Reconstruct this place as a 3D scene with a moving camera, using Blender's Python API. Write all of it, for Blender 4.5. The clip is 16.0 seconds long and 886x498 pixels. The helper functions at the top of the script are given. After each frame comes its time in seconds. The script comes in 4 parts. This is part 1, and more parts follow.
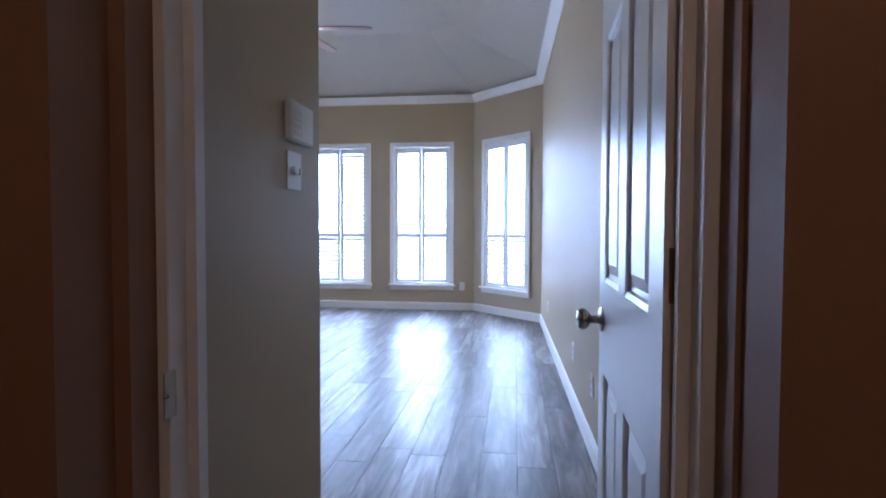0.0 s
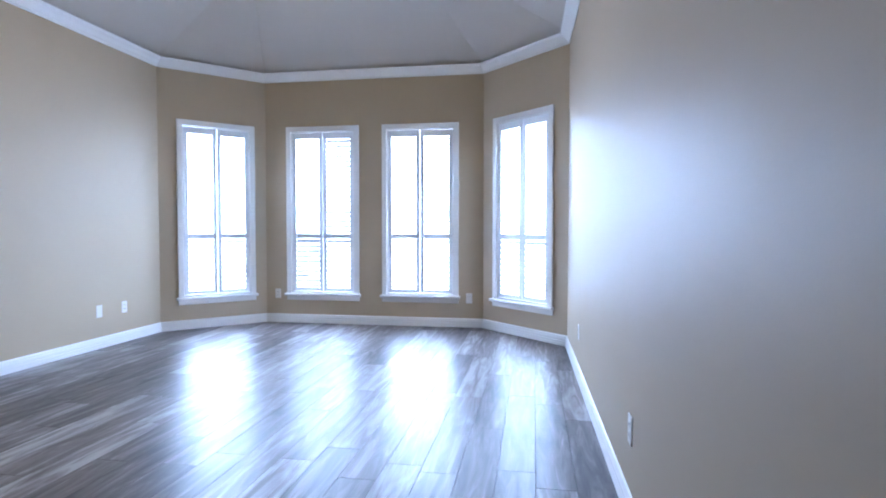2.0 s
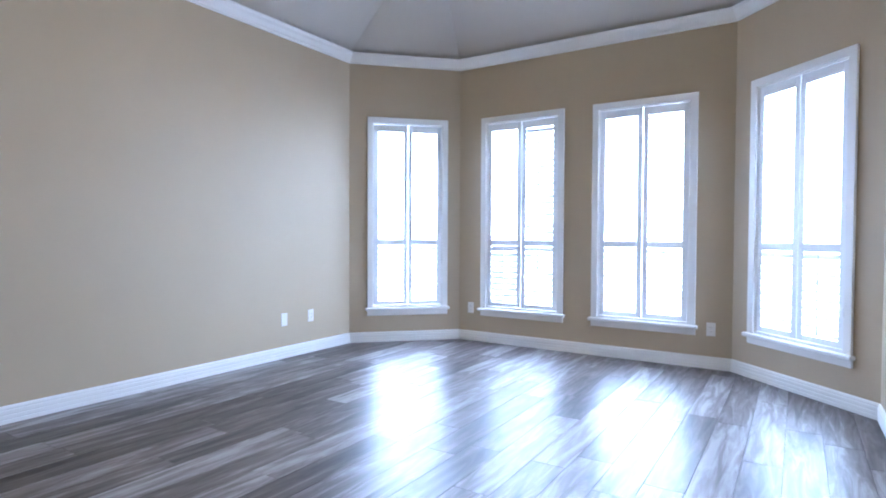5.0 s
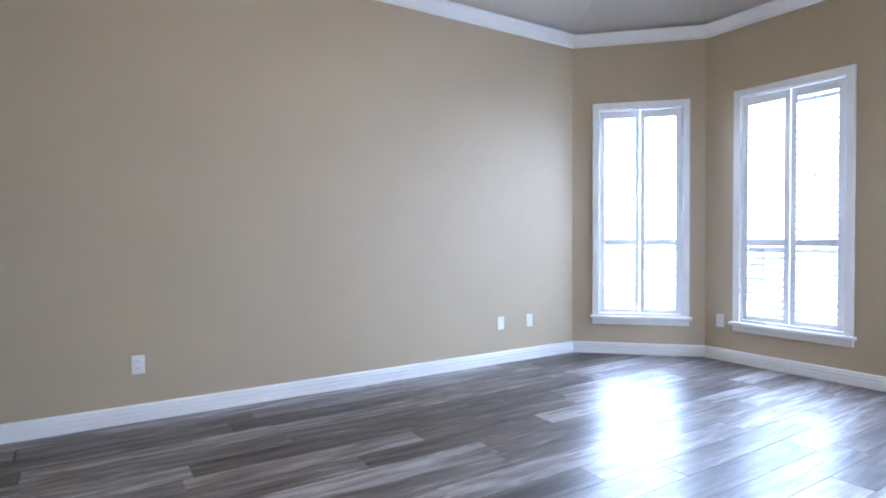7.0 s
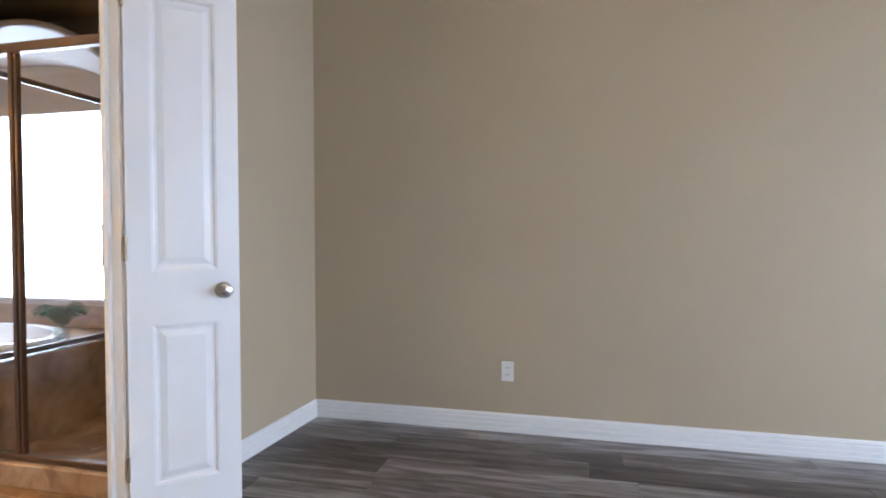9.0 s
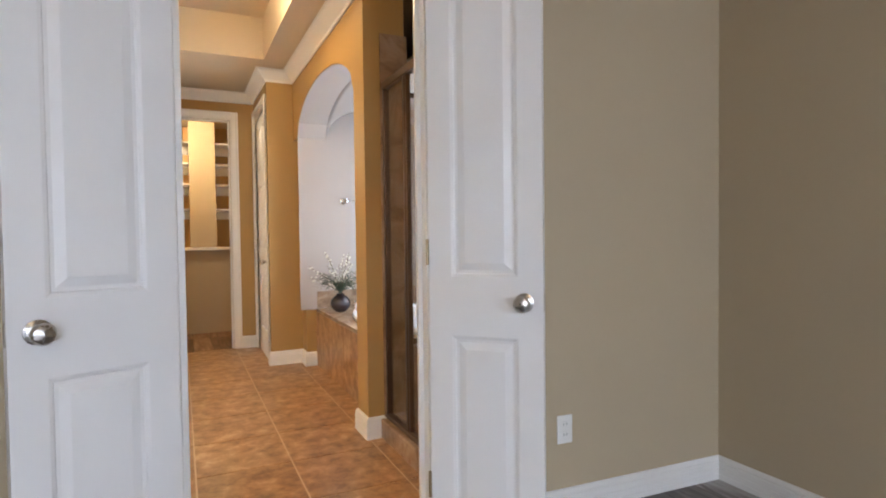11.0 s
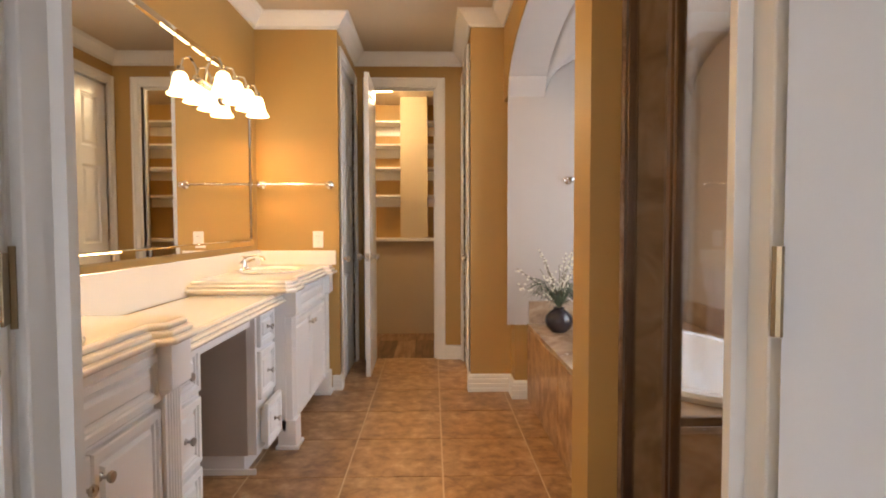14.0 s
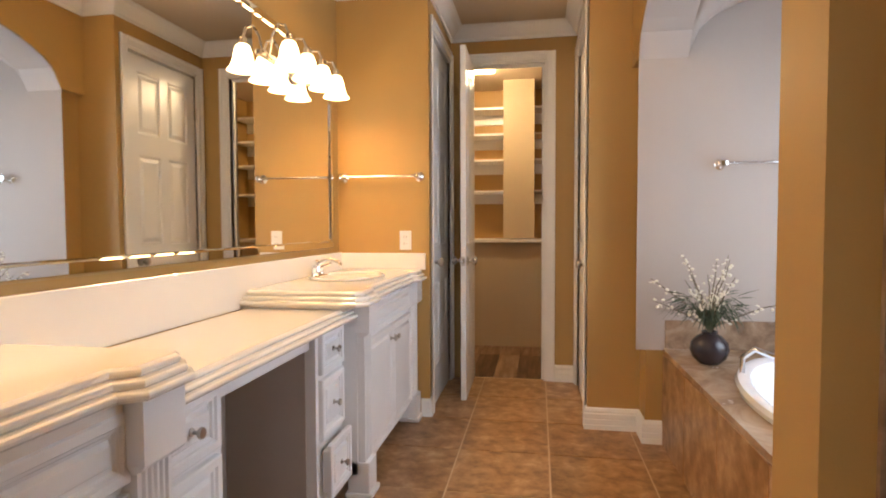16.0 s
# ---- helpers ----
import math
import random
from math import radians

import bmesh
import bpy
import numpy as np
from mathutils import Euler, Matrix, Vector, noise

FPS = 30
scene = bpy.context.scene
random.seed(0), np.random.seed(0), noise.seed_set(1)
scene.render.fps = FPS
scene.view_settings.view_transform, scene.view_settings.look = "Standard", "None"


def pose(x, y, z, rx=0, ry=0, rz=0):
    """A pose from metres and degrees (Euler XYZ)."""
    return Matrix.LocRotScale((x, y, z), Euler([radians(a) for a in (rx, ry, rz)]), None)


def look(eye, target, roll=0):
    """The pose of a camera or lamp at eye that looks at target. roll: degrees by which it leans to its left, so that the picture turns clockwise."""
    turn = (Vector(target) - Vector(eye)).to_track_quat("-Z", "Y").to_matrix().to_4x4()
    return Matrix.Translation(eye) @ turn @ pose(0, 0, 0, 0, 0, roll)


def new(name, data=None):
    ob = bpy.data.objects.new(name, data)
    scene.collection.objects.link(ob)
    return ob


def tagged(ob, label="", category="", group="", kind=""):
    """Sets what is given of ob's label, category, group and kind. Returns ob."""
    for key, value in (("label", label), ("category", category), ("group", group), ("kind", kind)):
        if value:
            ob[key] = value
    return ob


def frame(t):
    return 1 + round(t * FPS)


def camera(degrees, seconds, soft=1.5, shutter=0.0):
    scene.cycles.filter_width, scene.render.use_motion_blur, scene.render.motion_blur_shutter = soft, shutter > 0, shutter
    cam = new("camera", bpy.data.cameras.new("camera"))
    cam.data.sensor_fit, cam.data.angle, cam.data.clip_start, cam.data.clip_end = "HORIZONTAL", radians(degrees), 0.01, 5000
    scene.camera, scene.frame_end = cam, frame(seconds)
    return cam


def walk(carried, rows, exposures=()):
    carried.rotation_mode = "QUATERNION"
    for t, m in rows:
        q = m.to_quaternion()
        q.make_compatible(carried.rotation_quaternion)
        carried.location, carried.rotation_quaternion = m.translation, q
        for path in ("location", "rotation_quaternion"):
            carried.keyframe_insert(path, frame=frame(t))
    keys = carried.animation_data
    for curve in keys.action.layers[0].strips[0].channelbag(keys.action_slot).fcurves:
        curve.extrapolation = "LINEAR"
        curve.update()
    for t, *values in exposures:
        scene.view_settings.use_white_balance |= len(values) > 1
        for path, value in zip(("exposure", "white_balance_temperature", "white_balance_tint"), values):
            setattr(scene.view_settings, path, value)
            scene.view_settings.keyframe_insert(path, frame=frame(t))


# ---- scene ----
cam = camera(76.93, 16.0, soft=1.9)
ROWS = [
    (0, -0.145, -0.383, 1.166, 7.32, -2.04, -0.18),
    (0.5, -0.141, 0.028, 1.174, 7.14, -2.14, -0.15),
    (1, -0.125, 0.407, 1.173, 7.86, -2.12, -0.25),
    (1.5, -0.125, 0.757, 1.166, 8.78, -2.02, -0.09),
    (2, -0.139, 1.068, 1.157, 9.27, -2.01, -0.06),
    (2.5, -0.152, 1.333, 1.161, 10.67, -1.96, 0.05),
    (3, -0.182, 1.584, 1.148, 13.19, -1.76, 0.01),
    (3.5, -0.212, 1.795, 1.151, 16.27, -1.74, 0.06),
    (4, -0.223, 1.996, 1.156, 22.07, -1.66, 0.03),
    (4.2, -0.227, 2.055, 1.146, 24.37, -1.53, -0.04),
    (6.5, -0.337, 2.606, 1.164, 49.70, -1.54, 0.09),
    (7, -0.365, 2.720, 1.140, 57.44, -1.28, 0.30),
    (7.5, -0.465, 2.883, 1.146, 65.66, -1.37, 0.30),
    (8, -0.607, 3.065, 1.163, 77.33, -1.46, 0.41),
    (8.5, -0.819, 3.240, 1.158, 89.45, -1.40, 0.30),
    (9, -1.067, 3.391, 1.153, 103.96, -1.52, 0.12),
    (9.5, -1.333, 3.547, 1.161, 118.99, -1.59, 0.47),
    (10, -1.591, 3.650, 1.178, 132.93, -1.99, 0.63),
    (10.2, -1.672, 3.657, 1.173, 137.72, -1.85, 0.70),
    (12.3, -2.407, 3.081, 1.164, 171.63, -2.28, 0.10),
    (12.5, -2.417, 2.981, 1.180, 172.54, -2.44, -0.04),
    (13, -2.441, 2.710, 1.183, 174.74, -2.60, -0.10),
    (13.5, -2.477, 2.498, 1.172, 177.24, -2.50, 0.09),
    (14, -2.468, 2.281, 1.169, 178.89, -2.43, 0.12),
    (14.5, -2.464, 2.092, 1.162, 179.59, -2.40, 0.09),
    (15, -2.476, 1.906, 1.157, 181.25, -2.31, 0.12),
    (15.5, -2.477, 1.768, 1.149, 185.03, -2.27, 0.16),
    (16, -2.458, 1.635, 1.157, 189.69, -2.35, 0.22),
]
walk(cam, [(t, pose(x, y, z, 90 + pitch, roll, yaw)) for t, x, y, z, yaw, pitch, roll in ROWS],
     exposures=[(0, .46, 4720, 11), (1.5, .70, 4680, 10), (3.5, .82, 4720, 10), (7, .90, 4950, 9), (9, .68, 5450, 9), (10, .55, 5850, 9),
                (12.5, .05, 6450, 11), (13.5, .06, 6900, 13), (14.5, .02, 6750, 14), (16, -.04, 6550, 14)])

# ---- daylight, large lights ----
world = bpy.data.worlds.new("sky")
scene.world = world
world.use_nodes = True
wn = world.node_tree.nodes
sky = wn.new("ShaderNodeTexSky")
sky.sky_type, sky.sun_disc = "NISHITA", False
sky.sun_elevation, sky.sun_rotation = radians(40), radians(160)
world.node_tree.links.new(sky.outputs[0], wn["Background"].inputs[0])
wn["Background"].inputs[1].default_value = 0.12
sun = new("sun", bpy.data.lights.new("sun", "SUN"))
sun.data.energy, sun.data.angle, sun.data.color = 1.0, radians(12), (1, .96, .9)
sun.matrix_world = look((0, -10, 12), (0, 0, 0))

DAY = (0.80, 0.85, 1.0)
WARM = (1.0, 0.74, 0.42)


def window_light(name, m, w, h, watts, color=DAY):
    d = bpy.data.lights.new(name, "AREA")
    d.shape, d.size, d.size_y, d.energy, d.color = "RECTANGLE", w, h, watts, color
    ob = new(name, d)
    ob.matrix_world = m
    return ob


def bulb(name, at, watts, color=WARM, radius=0.03):
    d = bpy.data.lights.new(name, "POINT")
    d.energy, d.color, d.shadow_soft_size = watts, color, radius
    ob = new(name, d)
    ob.location = at
    return ob


# ---- plan ----
XL, XR = -4.29, 0.19                 # bedroom side walls
PA, PB, PC, PD = (XL, 6.73), (-3.435, 7.585), (-0.725, 7.585), (XR, 6.67)   # bay corners
EL, ER = (XL, 1.755), (-0.85, 1.575)  # wall towards the bathroom
PE = (0.30, 0.36)                    # start of the east wall at the entry door
HC = 3.06                            # bedroom wall height
DX0, DX1 = -2.833, -2.008            # bathroom doorway
BW = 1.55                            # bathroom side of that wall
HB = 2.63                            # bathroom ceiling
MX = -1.24                           # mirror wall
BY = -1.66                           # wall with the towel bar
CXL, CXR = -1.81, -2.735             # corridor to the closet
CY = -2.555                          # closet wall
AX0, AX1, DF = -2.965, -3.21, -3.125             # arch wall faces
TY0, TY1 = -1.43, 0.33               # tub arch jambs
WX = -4.2                            # window wall of the bathroom

# ---- materials ----


def material(name, color, rough=0.5, metal=0.0, var=0.06, scale=6.0, bump=0.0, bscale=120.0, coat=0.0, spec=0.5, dark=None):
    """Principled surface with two scales of variation and fine relief."""
    m = bpy.data.materials.new(name)
    m.use_nodes = True
    n, l = m.node_tree.nodes, m.node_tree.links
    b = n["Principled BSDF"]
    b.inputs["Roughness"].default_value, b.inputs["Metallic"].default_value = rough, metal
    b.inputs["Coat Weight"].default_value, b.inputs["Specular IOR Level"].default_value = coat, spec
    tc = n.new("ShaderNodeTexCoord")
    a = n.new("ShaderNodeTexNoise")
    a.inputs["Scale"].default_value, a.inputs["Detail"].default_value = scale, 5
    l.new(tc.outputs["Object"], a.inputs["Vector"])
    r = n.new("ShaderNodeMix")
    r.data_type = "RGBA"
    lo = dark or tuple(c * (1 - var) for c in color)
    r.inputs["A"].default_value = (*lo, 1)
    r.inputs["B"].default_value = (*(min(1, c * (1 + var)) for c in color), 1)
    l.new(a.outputs["Fac"], r.inputs["Factor"])
    l.new(r.outputs["Result"], b.inputs["Base Color"])
    mr = n.new("ShaderNodeMapRange")
    mr.inputs["To Min"].default_value, mr.inputs["To Max"].default_value = max(.02, rough * .85), min(1, rough * 1.15)
    l.new(a.outputs["Fac"], mr.inputs["Value"])
    l.new(mr.outputs["Result"], b.inputs["Roughness"])
    if bump:
        f = n.new("ShaderNodeTexNoise")
        f.inputs["Scale"].default_value, f.inputs["Detail"].default_value = bscale, 3
        l.new(tc.outputs["Object"], f.inputs["Vector"])
        bp = n.new("ShaderNodeBump")
        bp.inputs["Strength"].default_value, bp.inputs["Distance"].default_value = bump, .002
        l.new(f.outputs["Fac"], bp.inputs["Height"])
        l.new(bp.outputs["Normal"], b.inputs["Normal"])
    return m


def piece_material(name, ramp, stretch, rough, scale=3.0, per=1.0, bump=.15, coat=0.0, veins=0.0, fade=.35):
    """Planks and tiles: each piece takes its own tone and its own stretch of grain."""
    m = bpy.data.materials.new(name)
    m.use_nodes = True
    n, l = m.node_tree.nodes, m.node_tree.links
    b = n["Principled BSDF"]
    b.inputs["Coat Weight"].default_value = coat
    info, tc = n.new("ShaderNodeObjectInfo"), n.new("ShaderNodeTexCoord")
    mp = n.new("ShaderNodeMapping")
    mp.inputs["Scale"].default_value = stretch
    sh = n.new("ShaderNodeVectorMath")
    sh.operation = "MULTIPLY"
    sh.inputs[1].default_value = (37, 53, 71)
    l.new(info.outputs["Random"], sh.inputs[0])
    ad = n.new("ShaderNodeVectorMath")
    l.new(tc.outputs["Object"], mp.inputs["Vector"])
    l.new(mp.outputs[0], ad.inputs[0])
    l.new(sh.outputs[0], ad.inputs[1])
    g = n.new("ShaderNodeTexNoise")
    g.inputs["Scale"].default_value, g.inputs["Detail"].default_value, g.inputs["Roughness"].default_value = scale, 8, .62
    g.inputs["Distortion"].default_value = veins
    l.new(ad.outputs[0], g.inputs["Vector"])
    mx = n.new("ShaderNodeMath")
    mx.operation = "MULTIPLY_ADD"
    mx.inputs[1].default_value = fade * per
    l.new(info.outputs["Random"], mx.inputs[0])
    su = n.new("ShaderNodeMath")
    su.operation = "SUBTRACT"
    su.inputs[1].default_value = fade * per / 2
    l.new(g.outputs["Fac"], su.inputs[0])
    l.new(su.outputs[0], mx.inputs[2])
    cr = n.new("ShaderNodeValToRGB")
    e = cr.color_ramp.elements
    e[0].position, e[0].color = ramp[0][0], (*ramp[0][1], 1)
    e[1].position, e[1].color = ramp[-1][0], (*ramp[-1][1], 1)
    for p, c in ramp[1:-1]:
        k = e.new(p)
        k.color = (*c, 1)
    l.new(mx.outputs[0], cr.inputs[0])
    l.new(cr.outputs[0], b.inputs["Base Color"])
    mr = n.new("ShaderNodeMapRange")
    mr.inputs["To Min"].default_value, mr.inputs["To Max"].default_value = rough * 1.25, rough * .8
    l.new(g.outputs["Fac"], mr.inputs["Value"])
    l.new(mr.outputs[0], b.inputs["Roughness"])
    bp = n.new("ShaderNodeBump")
    bp.inputs["Strength"].default_value, bp.inputs["Distance"].default_value = bump, .002
    l.new(g.outputs["Fac"], bp.inputs["Height"])
    l.new(bp.outputs[0], b.inputs["Normal"])
    return m


def glow(name, color, strength):
    m = material(name, color, .3)
    b = m.node_tree.nodes["Principled BSDF"]
    b.inputs["Emission Color"].default_value, b.inputs["Emission Strength"].default_value = (*color, 1), strength
    return m


def clear(name, tint=(1, 1, 1), gloss=.08, rough=.0):
    """Thin pane: lets light straight through and mirrors a little."""
    m = bpy.data.materials.new(name)
    m.use_nodes = True
    n, l = m.node_tree.nodes, m.node_tree.links
    n.remove(n["Principled BSDF"])
    t, g, mx, fr = n.new("ShaderNodeBsdfTransparent"), n.new("ShaderNodeBsdfGlossy"), n.new("ShaderNodeMixShader"), n.new("ShaderNodeLayerWeight")
    t.inputs[0].default_value = (*tint, 1)
    g.inputs["Roughness"].default_value = rough
    pw, mu = n.new("ShaderNodeMath"), n.new("ShaderNodeMath")
    pw.operation, mu.operation = "POWER", "MULTIPLY_ADD"
    pw.inputs[1].default_value, mu.inputs[1].default_value, mu.inputs[2].default_value = 4, .5, gloss / 2
    l.new(fr.outputs["Facing"], pw.inputs[0])
    l.new(pw.outputs[0], mu.inputs[0])
    l.new(mu.outputs[0], mx.inputs[0])
    l.new(t.outputs[0], mx.inputs[1])
    l.new(g.outputs[0], mx.inputs[2])
    l.new(mx.outputs[0], n["Material Output"].inputs[0])
    return m


M_WALL = material("beige_wall_paint", (.475, .392, .265), .52, var=.035, scale=2.5, bump=.14, bscale=160, spec=.26)
M_HALL = material("brown_hall_paint", (.30, .165, .095), .6, var=.04, scale=3, bump=.15)
# white trim turned brown: the warm hall light is put into this colour
M_WARMTRIM = material("warm_lit_hall_trim", (.40, .235, .14), .45, var=.05, scale=6, bump=.06)
M_TAN = material("tan_bathroom_paint", (.42, .255, .078), .5, var=.04, scale=3, bump=.15, bscale=160)
# bathroom tan made paler: the alcove's daylight is put into this colour
M_ALC = material("daylight_paled_alcove_paint", (.41, .35, .305), .55, var=.04, scale=3, bump=.15)
M_CEIL = material("ceiling_paint", (.52, .475, .405), .8, var=.03, scale=3, bump=.3, bscale=90)
M_BCEIL = material("bathroom_ceiling_paint", (.55, .45, .32), .8, var=.03, scale=3, bump=.3, bscale=90)
M_TRIM = material("white_trim_paint", (.80, .79, .76), .35, var=.025, scale=8, bump=.05)
M_DOOR = material("white_door_paint", (.80, .79, .77), .32, var=.03, scale=5, bump=.08, bscale=60)
M_CAB = material("white_cabinet_paint", (.80, .79, .78), .35, var=.03, scale=6, bump=.05)
M_SHUT = material("white_shutter_paint", (.82, .83, .84), .4, var=.02)
M_TOP = material("cream_cultured_marble", (.86, .81, .73), .14, var=.03, scale=3, coat=.4)
M_BASIN = material("white_basin", (.85, .82, .76), .1, coat=.5)
M_CHROME = material("chrome", (.85, .86, .88), .08, 1.0, var=.03)
M_NICKEL = material("satin_nickel", (.50, .47, .43), .28, 1.0, var=.08, scale=20)
M_BRONZE = material("bronze_shower_frame", (.13, .085, .06), .3, .8, var=.15, scale=10)
M_BRASS = material("aged_hinge_brass", (.35, .27, .16), .4, .9, var=.15, scale=30)
M_MIRROR = material("mirror_glass", (.90, .91, .90), .015, 1.0, var=.005)
M_PLATE = material("white_plastic", (.78, .77, .74), .35, var=.02)
M_SLOT = material("dark_slot", (.03, .03, .03), .6)
M_SUB = material("subfloor", (.07, .06, .055), .8)
M_GROUT = material("tile_grout", (.56, .43, .30), .85, var=.15, scale=20, bump=.4)
M_TUB = material("white_tub_acrylic", (.84, .85, .87), .12, coat=.5)
M_SHADE = glow("frosted_lamp_shade", (1.0, .70, .36), 9.0)
M_FANSHADE = glow("frosted_fan_shade", (1.0, .80, .56), 7.0)
M_CLOSETLAMP = glow("closet_lamp_glass", (1.0, .78, .45), 9.0)
M_GLASSBLOCK = glow("daylit_glass_block", (.74, .86, 1.0), 8.5)
M_MORTAR = glow("daylit_mortar", (.68, .80, .95), 4.6)
M_PANE = clear("window_glass")
M_SGLASS = clear("shower_glass", (.96, .955, .95))
M_BLADE = material("cherry_fan_blade", (.16, .06, .03), .35, var=.3, scale=12)
M_FANMETAL = material("pewter_fan_metal", (.32, .28, .24), .3, .9, var=.1)
M_VASE = material("dark_brown_ceramic", (.035, .025, .028), .22, var=.3, scale=12)
M_STEM = material("dry_stem", (.12, .09, .05), .7, var=.3, scale=30)
M_LEAF = material("green_leaf", (.045, .065, .028), .5, var=.35, scale=25)
M_FERN = material("fern_frond", (.035, .15, .045), .5, var=.35, scale=25)
M_BLOSSOM = material("cream_blossom", (.72, .66, .52), .6, var=.1)
M_SKYGLOW = glow("bright_overcast_sky", (.84, .90, 1.0), 4.5)
M_VGLASS = clear("vase_glass", (.9, .92, .9))
M_GROUND = material("garden_ground", (.10, .12, .05), .9, var=.4, scale=.6, bump=.5, bscale=8)
M_BRICK = material("outer_wall", (.35, .22, .16), .85, var=.2, scale=8)
M_KNEE = material("knee_space_taupe", (.42, .36, .31), .5, var=.04)
M_PLANK = piece_material("grey_vinyl_plank", [(.25, (.030, .023, .021)), (.40, (.084, .067, .058)), (.53, (.155, .134, .123)), (.72, (.37, .350, .34))],
                         (7.5, .85, 6), .36, 2.3, per=1.0, bump=.06, fade=.28, veins=.7)
M_OAK = piece_material("brown_closet_plank", [(.25, (.07, .035, .018)), (.55, (.20, .11, .06)), (.8, (.36, .24, .15))], (10, 1, 6), .4, 2.6, fade=.4)
M_TILE = piece_material("ochre_stone_tile", [(.28, (.15, .072, .030)), (.44, (.275, .145, .062)), (.56, (.38, .215, .10)), (.74, (.55, .37, .21))],
                        (1, 1, 1), .30, 12.0, per=1.0, bump=.05, veins=.25, fade=.08)
M_DECK = piece_material("tub_surround_tile", [(.28, (.17, .10, .06)), (.48, (.33, .22, .14)), (.62, (.42, .31, .215)), (.8, (.54, .43, .33))],
                        (1, 1, 1), .25, 5.0, per=1.0, bump=.06, veins=.9, fade=.12)

# ---- mesh helpers ----


def finish(bm, name, mat, smooth=False):
    bmesh.ops.recalc_face_normals(bm, faces=bm.faces)
    me = bpy.data.meshes.new(name)
    bm.to_mesh(me)
    bm.free()
    me.materials.append(mat)
    if smooth:
        me.polygons.foreach_set("use_smooth", [True] * len(me.polygons))
        me.set_sharp_from_angle(angle=radians(38))
    return me


def part(name, bm, mat, parent=None, label="", smooth=False):
    ob = new(name, finish(bm, name, mat, smooth))
    if parent is not None:
        ob.parent = parent
    if label:
        ob["label"] = label
    return ob


def thing(name, m, label, category, group="", kind=""):
    ob = new(name)
    ob.empty_display_size = .05
    ob.matrix_world = m
    return tagged(ob, label, category, group, kind)


def box(bm, x0, y0, z0, x1, y1, z1, bevel=0.0):
    x0, x1, y0, y1, z0, z1 = min(x0, x1), max(x0, x1), min(y0, y1), max(y0, y1), min(z0, z1), max(z0, z1)
    v = [bm.verts.new(p) for p in ((x0, y0, z0), (x1, y0, z0), (x1, y1, z0), (x0, y1, z0), (x0, y0, z1), (x1, y0, z1), (x1, y1, z1), (x0, y1, z1))]
    f = [bm.faces.new([v[i] for i in q]) for q in ((0, 3, 2, 1), (4, 5, 6, 7), (0, 1, 5, 4), (1, 2, 6, 5), (2, 3, 7, 6), (3, 0, 4, 7))]
    if bevel:
        bmesh.ops.bevel(bm, geom=list({e for q in f for e in q.edges}), offset=bevel, segments=1, affect="EDGES")
    return bm


def boxes(*rows, bevel=0.0):
    bm = bmesh.new()
    for r in rows:
        box(bm, *r, bevel=bevel)
    return bm


def frustum(bm, base, top, axis_pts):
    """Two rings of four points joined into a closed solid."""
    a, b = [bm.verts.new(p) for p in base], [bm.verts.new(p) for p in top]
    bm.faces.new(a)
    bm.faces.new(b[::-1])
    for i in range(len(a)):
        j = (i + 1) % len(a)
        bm.faces.new((a[i], a[j], b[j], b[i]))
    return bm


def lathe(bm, prof, m=None, seg=20):
    """Turns (radius, height) pairs round z."""
    m = m or Matrix()
    rings = []
    for r, z in prof:
        if r < 1e-5:
            rings.append([bm.verts.new(m @ Vector((0, 0, z)))])
        else:
            rings.append([bm.verts.new(m @ Vector((r * math.cos(2 * math.pi * k / seg), r * math.sin(2 * math.pi * k / seg), z))) for k in range(seg)])
    for a, b in zip(rings, rings[1:]):
        for k in range(seg):
            q = (k + 1) % seg
            pts = ([a[0]] if len(a) == 1 else [a[k], a[q]]) + ([b[0]] if len(b) == 1 else [b[q], b[k]])
            if len(pts) > 2:
                bm.faces.new(pts)
    return bm


def tube(bm, pts, r, seg=8):
    """Round bar along points, closed at the ends."""
    pts = [Vector(p) for p in pts]
    rings = []
    for i, p in enumerate(pts):
        d = (pts[min(i + 1, len(pts) - 1)] - pts[max(i - 1, 0)]).normalized()
        q = d.to_track_quat("Z", "Y").to_matrix()
        rr = r[i] if isinstance(r, (list, tuple)) else r
        rings.append([bm.verts.new(p + q @ Vector((rr * math.cos(2 * math.pi * k / seg), rr * math.sin(2 * math.pi * k / seg), 0))) for k in range(seg)])
    for a, b in zip(rings, rings[1:]):
        for k in range(seg):
            bm.faces.new((a[k], a[(k + 1) % seg], b[(k + 1) % seg], b[k]))
    bm.faces.new(rings[0][::-1])
    bm.faces.new(rings[-1])
    return bm


def sweep(bm, path, prof):
    """Runs a profile of (inward, z) along a polyline with mitred corners; inward is to the left of the path."""
    P = [Vector((*p, 0)) for p in path]
    nrm = []
    for a, b in zip(P, P[1:]):
        d = (b - a).normalized()
        nrm.append(Vector((-d.y, d.x, 0)))
    rings = []
    for i, p in enumerate(P):
        n0, n1 = nrm[max(i - 1, 0)], nrm[min(i, len(nrm) - 1)]
        mit = (n0 + n1) / (1 + n0.dot(n1))
        rings.append([bm.verts.new(p + mit * u + Vector((0, 0, z))) for u, z in prof])
    k = len(prof)
    for a, b in zip(rings, rings[1:]):
        for i in range(k):
            bm.faces.new((a[i], a[(i + 1) % k], b[(i + 1) % k], b[i]))
    bm.faces.new(rings[0][::-1])
    bm.faces.new(rings[-1])
    return bm


